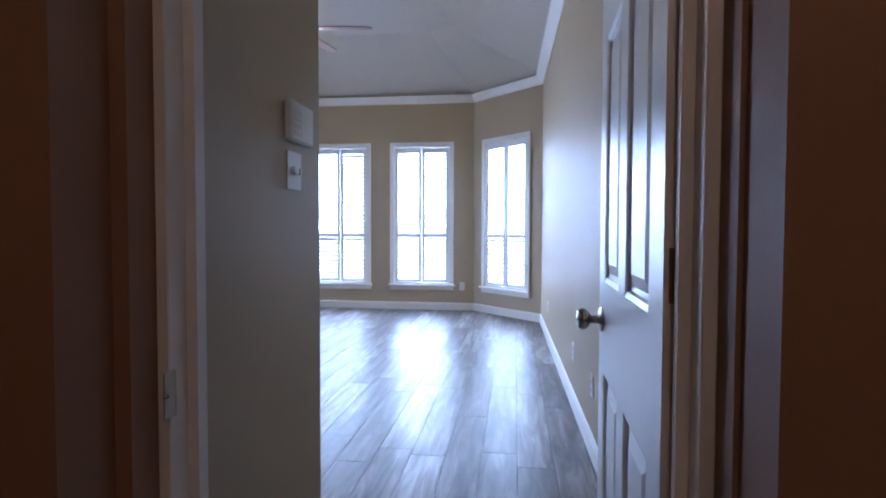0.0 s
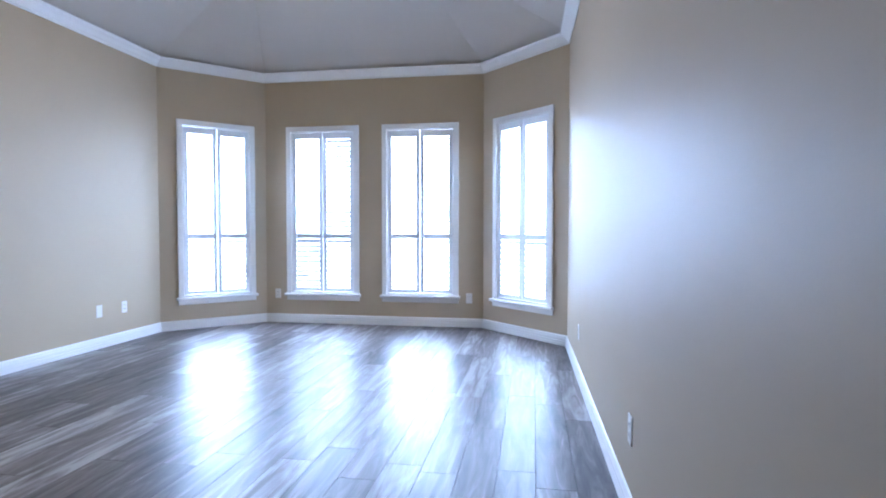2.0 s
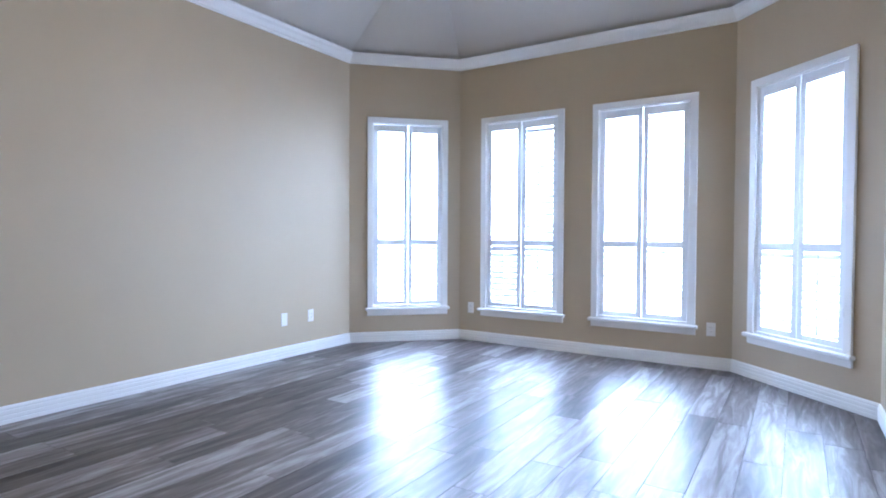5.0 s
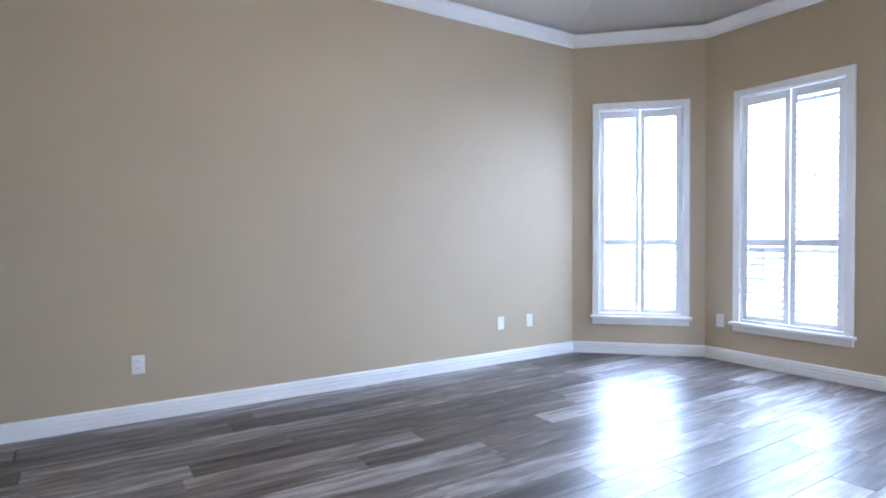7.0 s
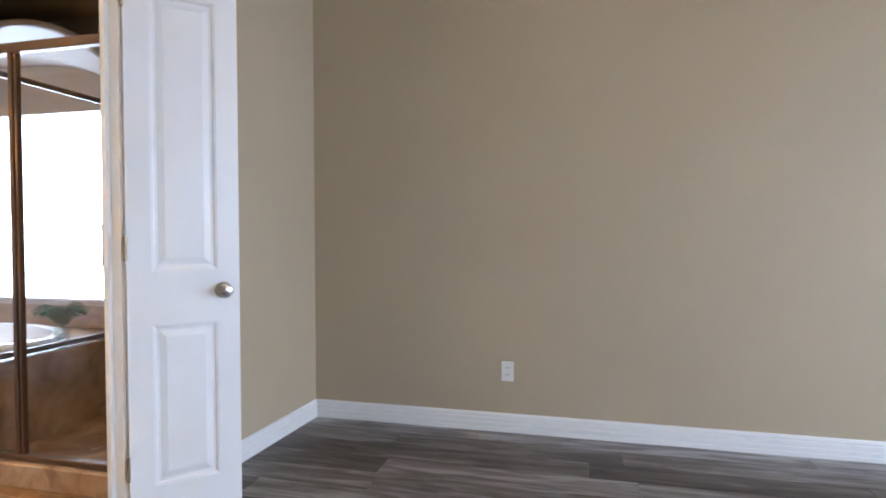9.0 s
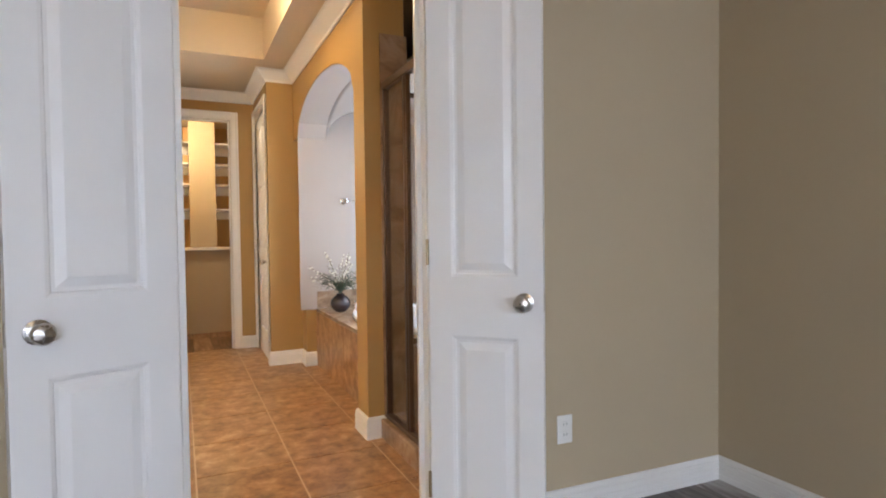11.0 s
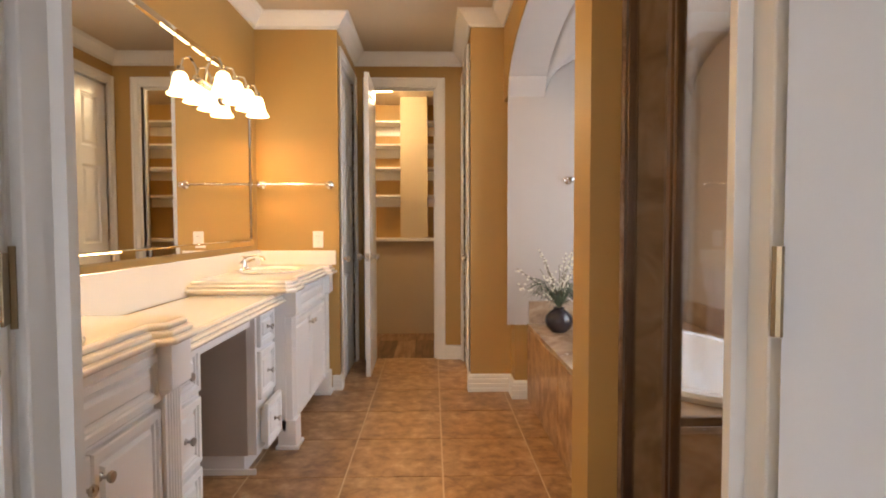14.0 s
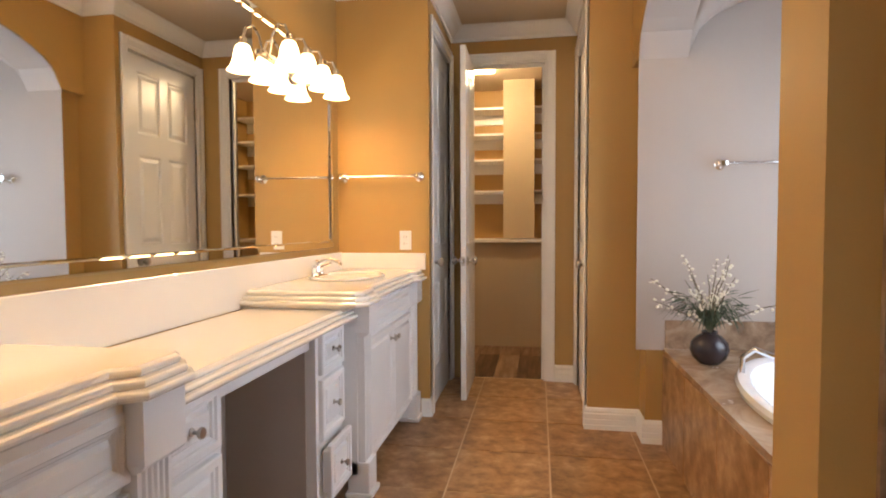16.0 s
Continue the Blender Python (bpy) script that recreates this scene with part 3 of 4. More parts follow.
cv = tagged(part("ceiling_tub", bm, M_ALC, smooth=True), "pale cross-vaulted ceiling over the tub", "ceiling", kind="structure")
so = cv.modifiers.new("thickness", "SOLIDIFY")
so.thickness, so.offset = .03, 1

# bathroom ceiling with a recessed tray, crown, baseboards
TX0, TX1, TYA, TYB = -2.68, -2.03, -1.30, 1.1
tagged(part("ceiling_bath", boxes((-4.3, -2.7, HB, TX0, 1.55, HB + .08), (TX1, -2.7, HB, MX + .1, 1.55, HB + .08), (TX0, -2.7, HB, TX1, TYA, HB + .08), (TX0, TYB, HB, TX1, 1.55, HB + .08),
                                  (TX0 - .02, TYA - .02, HB + .34, TX1 + .02, TYB + .02, HB + .40), (TX0 - .02, TYA, HB + .08, TX0, TYB, HB + .34), (TX1, TYA, HB + .08, TX1 + .02, TYB, HB + .34),
                                  (TX0, TYA - .02, HB + .08, TX1, TYA, HB + .34), (TX0, TYB, HB + .08, TX1, TYB + .02, HB + .34)), M_BCEIL), "cream bathroom ceiling with a recessed tray", "ceiling", kind="structure")
bm = bmesh.new()
sweep(bm, [(AX0, 1.50), (AX0, -1.60), (CXR, -1.60), (CXR, CY), (CXL, CY), (CXL, BY), (MX, BY), (MX, 1.50)], crown_prof(HB - .104))
tagged(part("trim_crown_bath", bm, M_TRIM), "white crown moulding round the bathroom", "moulding", kind="structure")
for i, pth in enumerate(([(DF + .02, TY1), (AX0, TY1), (AX0, .53), (-3.07, .53)][::-1], [(CXL, BY - .06), (CXL, BY), (-1.76, BY)], [(DF + .02, TY0), (-3.02, TY0), (-3.02, -1.60), (CXR, -1.60), (CXR, -1.635)],
                         [(CXR, -2.51), (CXR, CY), (OX0 - .08, CY)])):
    bm = bmesh.new()
    sweep(bm, pth, [(u * 1.15, z * 1.15) for u, z in BASE_PROF] if i != 1 else [(u, z) for u, z in BASE_PROF])
    tagged(part("baseboard_bath", bm, M_TRIM), "white ribbed bathroom baseboard", "baseboard", kind="structure")

# flush lamp in the tray
tl = thing("tray_ceiling_lamp", pose(-2.35, .0, HB + .34), "round lit ceiling lamp in the tray", "lamp")
bm = bmesh.new()
lathe(bm, [(0, 0), (.15, 0), (.15, -.015), (.12, -.05), (.06, -.07), (0, -.075)], None, 24)
part("diffuser", bm, M_CLOSETLAMP, tl, smooth=True)
bulb("tray_bulb", (-2.35, .0, HB + .18), 20.0, WARM, .10)

# corridor doors and closet door
casing("doorframe_linen", pose(CXL, LD0, 0, 0, 0, 90) , LD1 - LD0, DH - .02, face=(1,), depth=.10, label="white door frame in the corridor")
panel_door("door_4", pose(CXL + .03, LD0 + .004, 0, 0, 0, 90), LD1 - LD0 - .008, 2.33, 2, SIX, "white six-panel corridor door, closed", sides=(1,), stile=.085)
casing("doorframe_toilet", pose(CXR, -1.72, 0, 0, 0, -90), .74, DH - .02, face=(1,), depth=.10, label="white door frame in the corridor")
panel_door("door_5", pose(CXR - .03, -2.456, 0, 0, 0, 90), .732, 2.33, 2, SIX, "white six-panel corridor door, closed", sides=(-1,), stile=.09)
casing("doorframe_closet", pose(OX0, CY, 0), OX1 - OX0, DH - .02, face=(1,), depth=.12, label="white closet door frame")
panel_door("door_6", pose(OX1 - .003, CY + .02, 0, 0, 0, 91), .54, 2.33, 2, SIX, "white closet door seen edge-on, standing open", sides=(1, -1), stile=.075)

# closet
tagged(part("wall_closet_inside", boxes((-3.3, -4.2, 0, -1.0, -4.1, HB), (-3.3, -4.1, 0, -3.2, CY - .12, HB), (-1.1, -4.1, 0, -1.0, CY - .12, HB)), M_TAN), "tan closet walls", "wall", kind="structure")
tagged(part("ceiling_closet", boxes((-3.3, -4.2, HB - .1, -1.0, CY - .12, HB)), M_BCEIL), "cream closet ceiling", "ceiling", kind="structure")
cs = thing("closet_shelving", pose(0, 0, 0), "cream painted closet shelving with open shelves", "shelving")
for z in (1.50, 1.80, 2.05, 2.30):
    part("shelf", boxes((-3.19, -4.095, z - .02, -2.42, -3.80, z), (-2.13, -4.095, z - .02, -1.12, -3.80, z), bevel=.002), M_TRIM, cs)
    part("cleat", boxes((-3.19, -4.098, z - .12, -2.42, -4.08, z - .022), (-2.13, -4.098, z - .12, -1.12, -4.08, z - .022)), M_TRIM, cs)
part("upright", boxes((-2.42, -4.096, 1.04, -2.13, -3.70, HB - .1)), M_WALL, cs, "tan boxed upright")
part("ledge", boxes((-3.19, -4.096, 1.0, -1.12, -3.66, 1.03), bevel=.003), M_TRIM, cs)
part("lower_panel", boxes((-3.19, -4.096, 0.09, -1.12, -3.72, 1.0)), M_WALL, cs, "tan lower panel")
part("plinth", boxes((-3.19, -4.096, 0, -1.12, -3.715, .09)), M_WALL, cs)
cl = thing("closet_ceiling_lamp", pose(-1.98, -3.1, HB - .1), "square lit closet ceiling lamp", "lamp")
part("base", boxes((-.13, -.13, -.02, .13, .13, 0)), M_TRIM, cl)
part("diffuser", boxes((-.11, -.11, -.07, .11, .11, -.02), bevel=.012), M_CLOSETLAMP, cl)

bulb("closet_bulb", (-1.98, -3.1, HB - .22), 42.0, WARM, .08)

# ---- shower ----
tagged(part("wall_shower_curb", boxes((-3.035, .53, 0, -3.16, 1.50, .11), bevel=.006), M_DECK), "tan stone shower curb", "curb", kind="structure")
tagged(part("wall_shower_tile", boxes((-3.06, .530, .11, AX1 - .0, .542, 2.3), (AX1, .515, .51, AX1 - .012, .542, 2.3)), M_DECK), "brown stone tile edging of the shower", "tile", kind="structure")
tagged(part("floor_shower", boxes((-3.16, .56, 0, WX, 1.50, .05)), M_DECK), "tan stone shower floor", "floor", kind="structure")
tagged(part("wall_shower_knee", boxes((AX1, .474, 0, WX, .56, .508)), M_DECK), "brown stone knee wall beside the shower", "wall", kind="structure")
tagged(part("ceiling_shower", boxes((AX1, .50, 2.56, WX, 1.52, 2.62)), M_ALC), "pale shower ceiling", "ceiling", kind="structure")
sd = thing("shower_enclosure", pose(-3.085, 0, 0), "bronze framed clear glass shower enclosure", "shower")
z0, z1 = .11, 1.98
for y in (.543, .852, 1.475):
    part("post", boxes((-.016, y, z0, .016, y + .026, z1), bevel=.003), M_BRONZE, sd)
part("post", boxes((-.013, .882, z0, .013, .900, z1), bevel=.003), M_BRONZE, sd)
part("header", boxes((-.02, .543, z1, .02, 1.50, z1 + .045), bevel=.004), M_BRONZE, sd)
part("bottom_rail", boxes((-.02, .543, z0 - .0, .02, 1.50, z0 + .03), bevel=.004), M_BRONZE, sd)
for a, b in ((.569, .852), (.900, 1.475)):
    g = part("pane", boxes((-.003, a, z0 + .03, .003, b, z1)), M_SGLASS, sd)
    g.visible_shadow = False
hb = bmesh.new()
tube(hb, [(.016, 1.40, 1.02), (.05, 1.40, 1.02), (.05, 1.40, 1.20), (.016, 1.40, 1.20)], .007)
part("handle", hb, M_BRONZE, sd, smooth=True)
sp = thing("shower_side_panel", pose(0, .505, 0), "bronze framed glass panel over the tub deck", "shower")
part("bottom_rail", boxes((AX1 - .012, -.013, .515, WX, .013, .545), bevel=.003), M_BRONZE, sp)
part("header", boxes((AX1 - .012, -.013, 1.96, WX, .013, 1.99), bevel=.003), M_BRONZE, sp)
part("post", boxes((AX1 - .012, -.010, .545, AX1 - .026, .010, 1.96), bevel=.003), M_BRONZE, sp)
g = part("pane", boxes((AX1 - .026, -.003, .545, WX, .003, 1.96)), M_SGLASS, sp)
g.visible_shadow = False

# ---- tub ----
TCX, TCY, RX, RY = -3.65, -.42, .43, .75
DZ = .51
tagged(part("tub_deck_core", boxes((DF + .012, TY0 - .02, 0, DF - .06, .47, DZ - .03)), M_GROUT), "stone clad front of the tub deck", "tub deck", kind="structure")
bm = bmesh.new()
NS = 48
inner = [bm.verts.new((TCX + (RX - .03) * math.cos(2 * math.pi * k / NS), TCY + (RY - .03) * math.sin(2 * math.pi * k / NS), DZ - .002)) for k in range(NS)]
outer = []
for k in range(NS):
    c, s = math.cos(2 * math.pi * k / NS), math.sin(2 * math.pi * k / NS)
    hx, y0, y1 = (DF + .018 - WX) / 2, TY0 - .02, .47
    cx = (DF + .018 + WX) / 2
    sc = min(((DF + .018 if c > 0 else WX) - TCX) / c if abs(c) > 1e-6 else 9, ((y1 if s > 0 else y0) - TCY) / s if abs(s) > 1e-6 else 9)
    outer.append(bm.verts.new((TCX + c * sc, TCY + s * sc, DZ - .002)))
corners = [bm.verts.new((x, y, DZ - .002)) for x, y in ((DF + .018, .47), (WX, .47), (WX, TY0 - .02), (DF + .018, TY0 - .02))]
for k in range(NS):
    q = (k + 1) % NS
    bm.faces.new((inner[k], inner[q], outer[q], outer[k]))
    a, b = outer[k].co, outer[q].co
    if abs(a.x - b.x) > 1e-4 and abs(a.y - b.y) > 1e-4:
        cn = min(corners, key=lambda v: (v.co - a).length + (v.co - b).length)
        bm.faces.new((outer[k], outer[q], cn))
r = bmesh.ops.extrude_face_region(bm, geom=bm.faces[:])
bmesh.ops.translate(bm, verts=[g for g in r["geom"] if isinstance(g, bmesh.types.BMVert)], vec=(0, 0, -.028))
tagged(part("tub_deck", bm, M_DECK), "tan stone tiled tub deck", "tub deck", kind="structure")
for i in range(4):
    y0 = TY0 - .02 + i * .465
    t = part("tile", boxes((DF + .012, y0 + .002, .0, DF + .019, min(y0 + .463, .47), .478), bevel=.002), M_TILE, bpy.data.objects["tub_deck_core"])
# stone band round the alcove above the deck
tagged(part("wall_tub_splash", boxes((AX1 - .01, TY0 - .02, DZ, WX, TY0 - .008, .66), (WX, TY0 - .008, DZ, WX + .012, .47, .66), (DF + .01, TY0 + .001, DZ, AX1 - .01, TY0 + .012, .66)), M_DECK), "tan stone splash band above the tub deck", "tile", kind="structure")
tub = thing("bathtub", pose(TCX, TCY, DZ), "white oval drop-in bathtub", "bathtub")
bm = bmesh.new()
prof = [(1.04, 0), (1.05, .018), (1.03, .034), (.98, .038), (.93, .030), (.90, .0), (.86, -.12), (.78, -.30), (.62, -.40), (.0, -.42)]
rings = []
for f, z in prof:
    rings.append([bm.verts.new((RX * f * math.cos(2 * math.pi * k / 56), RY * f * math.sin(2 * math.pi * k / 56), z)) for k in range(56)] if f > 0 else [bm.verts.new((0, 0, z))])
for a, b in zip(rings, rings[1:]):
    for k in range(56):
        q = (k + 1) % 56
        bm.faces.new((a[k], a[q], b[q], b[k]) if len(b) > 1 else (a[k], a[q], b[0]))
part("basin", bm, M_TUB, tub, smooth=True)
fa = bmesh.new()
tube(fa, [(.36, -.40, .03), (.36, -.40, .10), (.32, -.38, .14), (.26, -.34, .12)], .012)
part("tap", fa, M_CHROME, tub, smooth=True)

# glass block window
gw = thing("window_5", pose(WX - .12, 0, 0), "bright frosted glass block window above the tub", "window", "", "structure")
nb, nz = 6, 6
bw, bh = (WY1 - WY0) / nb, (BZ1 - BZ0) / nz
blk = finish(box(bmesh.new(), -.04, -bw / 2 + .006, -bh / 2 + .006, .04, bw / 2 - .006, bh / 2 - .006, bevel=.012), "glass_block", M_GLASSBLOCK)
for i in range(nb):
    for j in range(nz):
        o = new("glass_block", blk)
        o.parent = gw
        o.location = (0, WY0 + (i + .5) * bw, BZ0 + (j + .5) * bh)
part("mortar", boxes((-.03, WY0, BZ0, .034, WY1, BZ1)), M_MORTAR, gw)
part("sill", boxes((.04, WY0 - .0, BZ0 - .0, .135, WY1, BZ0 + .012)), M_TRIM, gw)

# ---- vanity ----


def raised_front(bm, x, y0, y1, z0, z1, t=.020):
    """Cabinet front facing -x: slab with a sunk moulded panel."""
    loops = [(0, 0), (0, t - .004), (.004, t), (.022, t), (.026, t - .006), (.032, t - .007), (.036, t - .013), (.043, t - .014), (.052, t - .004), (.056, t - .004)]
    ring = []
    for u, d in loops:
        ring.append([bm.verts.new((x - d, y, z)) for y, z in ((y0 + u, z0 + u), (y1 - u, z0 + u), (y1 - u, z1 - u), (y0 + u, z1 - u))])
    for a, b in zip(ring, ring[1:]):
        for k in range(4):
            bm.faces.new((a[k], a[(k + 1) % 4], b[(k + 1) % 4], b[k]))
    bm.faces.new(ring[0])
    bm.faces.new(ring[-1])
    return bm


def cab_knob(parent, x, y, z):
    bm = bmesh.new()
    lathe(bm, [(0, 0), (.011, 0), (.010, .003), (.005, .006), (.005, .016), (.011, .020), (.0145, .025), (.013, .031), (0, .033)], Matrix.Translation((x, y, z)) @ Matrix.Rotation(radians(-90), 4, "Y"), 16)
    part("knob", bm, M_NICKEL, parent, "small satin nickel knob", smooth=True)


def drawer_bank(y0, y1, label, ajar):
    c = thing("drawer_cabinet", pose(0, 0, 0), label, "cabinet", "vanity cabinets")
    part("body", boxes((-1.64, y0, .09, MX - .012, y1, .775)), M_CAB, c)
    part("plinth", boxes((-1.58, y0 + .004, 0, MX - .012, y1 - .004, .09)), M_CAB, c)
    for i, (a, b) in enumerate(((.595, .755), (.345, .575), (.115, .325))):
        x = -1.6405 - (ajar if i == 2 else 0)
        bm = raised_front(bmesh.new(), x, y0 + .025, y1 - .025, a, b)
        if i == 2 and ajar:
            box(bm, x + .001, y0 + .05, a + .02, -1.645, y1 - .05, b - .03)
        d = part("drawer", bm, M_CAB, c)
        cab_knob(d, x - .016, (y0 + y1) / 2, (a + b) / 2)
    return c


def fluted(xb, xf, yc, hw, z0, z1, n=5):
    """Shaft facing -x with n round grooves between flat edges."""
    pts = [(xb, yc - hw), (xf, yc - hw)]
    g = (2 * hw - .016) / n
    for k in range(n):
        c = yc - hw + .008 + g * (k + .5)
        for a in (-1, -.6, 0, .6, 1):
            pts.append((xf + .0075 * math.sqrt(1 - a * a), c + a * g * .36))
    pts += [(xf, yc + hw), (xb, yc + hw)]
    bm = bmesh.new()
    lo, hi = [bm.verts.new((*p, z0)) for p in pts], [bm.verts.new((*p, z1)) for p in pts]
    bm.faces.new(lo)
    bm.faces.new(hi[::-1])
    for i in range(len(pts)):
        j = (i + 1) % len(pts)
        bm.faces.new((lo[i], lo[j], hi[j], hi[i]))
    return bm


def sink_cabinet(y0, y1, label, ox=0.0):
    c = thing("sink_cabinet", pose(ox, 0, 0), label, "cabinet", "vanity cabinets")
    part("body", boxes((-1.705, y0, .10, MX - .045, y1, .835)), M_CAB, c)
    part("plinth", boxes((-1.60, y0 + .01, 0, MX - .045, y1 - .01, .10)), M_CAB, c)
    part("false_front", raised_front(bmesh.new(), -1.7055, y0 + .10, y1 - .10, .675, .815), M_CAB, c)
    ym = (y0 + y1) / 2
    for a, b, kx in ((y0 + .10, ym - .003, ym - .035), (ym + .003, y1 - .10, ym + .035)):
        d = part("door", raised_front(bmesh.new(), -1.7055, a, b, .115, .655), M_CAB, c)
        cab_knob(d, -1.7215, kx, .59)
        part("hinge", boxes((-1.727, (a if kx > ym - .1 and b < ym else b) - .004, .55, -1.72, (a if b < ym else b) + .004, .60)), M_NICKEL, d)
    for yc in (y0 + .055, y1 - .055):
        part("pilaster_shaft", fluted(-1.7055, -1.738, yc, .050, .155, .70), M_CAB, c, "white fluted pilaster shaft")
        bm = bmesh.new()
        w = .062
        sec = [(.690, .050, -1.730), (.700, w - .006, -1.752), (.712, w, -1.764), (.842, w, -1.764)]
        rings = [[bm.verts.new(p) for p in ((-1.7055, yc - h, z), (x, yc - h, z), (x, yc + h, z), (-1.7055, yc + h, z))] for z, h, x in sec]
        bm.faces.new(rings[0])
        bm.faces.new(rings[-1])
        for p, q in zip(rings, rings[1:]):
            for k in range(4):
                bm.faces.new((p[k], p[(k + 1) % 4], q[(k + 1) % 4], q[k]))
        part("pilaster_cap", bm, M_CAB, c, "plain white block cap")
        part("pilaster_foot", boxes((-1.755, yc - .055, .022, -1.66, yc + .055, .155), bevel=.003), M_CAB, c)
        part("pilaster_base", boxes((-1.768, yc - .064, 0, -1.65, yc + .064, .022), bevel=.003), M_CAB, c)
    return c


S2A, S2B = BY + .01, -.60
S1A, S1B = .612, 1.46
sink_cabinet(S2A, S2B, "white sink cabinet with two panelled doors")
sink_cabinet(S1A, S1B, "white sink cabinet with fluted pilasters", .022)
drawer_bank(S2B + .002, -.315, "white bank of three drawers, lowest ajar", .03)
drawer_bank(.315, S1A - .002, "white bank of three panelled drawers", 0)
# back and side panels in taupe, darker than the white cabinets beside them
kn = thing("knee_space", pose(0, 0, 0), "taupe knee space under the counter", "panel")
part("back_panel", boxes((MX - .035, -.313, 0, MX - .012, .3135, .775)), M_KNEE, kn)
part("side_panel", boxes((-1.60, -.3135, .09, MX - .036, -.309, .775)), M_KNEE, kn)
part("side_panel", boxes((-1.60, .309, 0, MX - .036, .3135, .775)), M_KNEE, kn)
part("rail", boxes((-1.62, -.308, .70, MX - .036, .308, .775)), M_CAB, kn)
bm = boxes((-1.64, -.309, 0, MX - .012, -.300, .03), bevel=.002)
tagged(part("knee_space_skirting", bm, M_CAB), "white skirting strip in the knee space", "skirting")

# worktop with stepped moulded edges
vt = thing("countertop", pose(0, 0, 0), "glossy cream cultured marble vanity top with raised sinks", "countertop")


def slab(poly, z1, h, steps=3, run=.040):
    """Slab with a moulded edge of small steps; poly anticlockwise from above."""
    bm = bmesh.new()
    prof = []
    for s in range(steps):
        zt = z1 - h * s / steps
        u = run * (steps - 1 - s) / steps
        prof += [(u + .006, zt), (u + .0015, zt - h / steps * .15), (u, zt - h / steps * .4), (u + .0015, zt - h / steps * .7), (u + .005, zt - h / steps * .9)]
    prof.append((.006, z1 - h))
    rings = []
    for u, z in prof:
        pts = inset(poly, u)
        rings.append([bm.verts.new((*p, z)) for p in pts])
    top = inset(poly, run * (steps - 1) / steps + .010)
    rt = [bm.verts.new((*p, z1 + .003)) for p in top]
    n = len(poly)
    bm.faces.new(rt)
    for k in range(n):
        bm.faces.new((rt[k], rt[(k + 1) % n], rings[0][(k + 1) % n], rings[0][k]))
    for a, b in zip(rings, rings[1:]):
        for k in range(n):
            bm.faces.new((a[k], a[(k + 1) % n], b[(k + 1) % n], b[k]))
    bm.faces.new(rings[-1])
    return bm


def sink_slab(y0, y1):
    """Sink top whose front breaks forward over each pilaster."""
    e = MX - .012
    if y0 < -1:
        poly = [(e, y0), (e, y1), (-1.755, y1), (-1.798, y1 - .05), (-1.798, y1 - .205), (-1.765, y1 - .235), (-1.765, y0 + .20), (-1.798, y0 + .17), (-1.798, y0)]
    else:
        poly = [(e, y0), (e, y1), (-1.715, y1), (-1.715, y0 + .215), (-1.757, y0 + .185), (-1.757, y0 + .045), (-1.72, y0)]
    return slab(poly, .895, .058)


part("middle_slab", slab([(MX - .012, -.60), (MX - .012, .70), (-1.715, .70), (-1.715, -.60)], .822, .048), M_TOP, vt)
for y0, y1, cy in ((S2A - .005, -.445, -1.08), (.545, 1.49, 1.10)):
    part("sink_slab", sink_slab(y0, y1), M_TOP, vt)
    part("riser", boxes((-1.70, y0 + .03, .815, MX - .014, y1 - .03, .842)), M_TOP, vt)
    bm = bmesh.new()
    rg = []
    for f, z in ((1.12, .8985), (1.10, .906), (1.02, .908), (.95, .900), (.8, .880), (.5, .862), (.12, .858)):
        rg.append([bm.verts.new((-1.50 + .165 * f * math.cos(2 * math.pi * k / 40), cy + .215 * f * math.sin(2 * math.pi * k / 40), z + .003)) for k in range(40)])
    for a, b in zip(rg, rg[1:]):
        for k in range(40):
            bm.faces.new((a[k], a[(k + 1) % 40], b[(k + 1) % 40], b[k]))
    bm.faces.new(rg[-1])
    part("basin", bm, M_BASIN, vt, "shallow oval basin", smooth=True)
part("backsplash", boxes((MX - .002, S2A - .005, .82, MX - .022, 1.495, 1.0), (MX - .022, BY, .895, -1.79, BY + .018, .995), bevel=.003), M_TOP, vt)


def faucet(cy):
    f = thing("faucet", pose(-1.335, cy, .899), "chrome two-handle basin faucet", "faucet", "basin faucets")
    bm = bmesh.new()
    lathe(bm, [(0, 0), (.03, 0), (.032, .006), (.022, .014), (.016, .03), (.018, .05), (.012, .075), (.014, .082), (0, .09)], None, 16)
    tube(bm, [(0, 0, .05), (-.03, 0, .078), (-.075, 0, .088), (-.115, 0, .078), (-.128, 0, .058)], [.013, .012, .010, .010, .011], 10)
    part("spout", bm, M_CHROME, f, smooth=True)
    for s in (-1, 1):
        bm = bmesh.new()
        lathe(bm, [(0, 0), (.024, 0), (.024, .006), (.014, .012), (.012, .035), (.016, .045), (0, .05)], Matrix.Translation((0, s * .052, 0)), 14)
        tube(bm, [(0, s * .052, .045), (-.02, s * .085, .056), (-.03, s * .115, .060)], [.006, .006, .008], 8)
        part("handle", bm, M_CHROME, f, smooth=True)
    part("base_plate", boxes((-.026, -.085, 0, .026, .085, .008), bevel=.003), M_CHROME, f)


faucet(-1.08)
faucet(1.10)

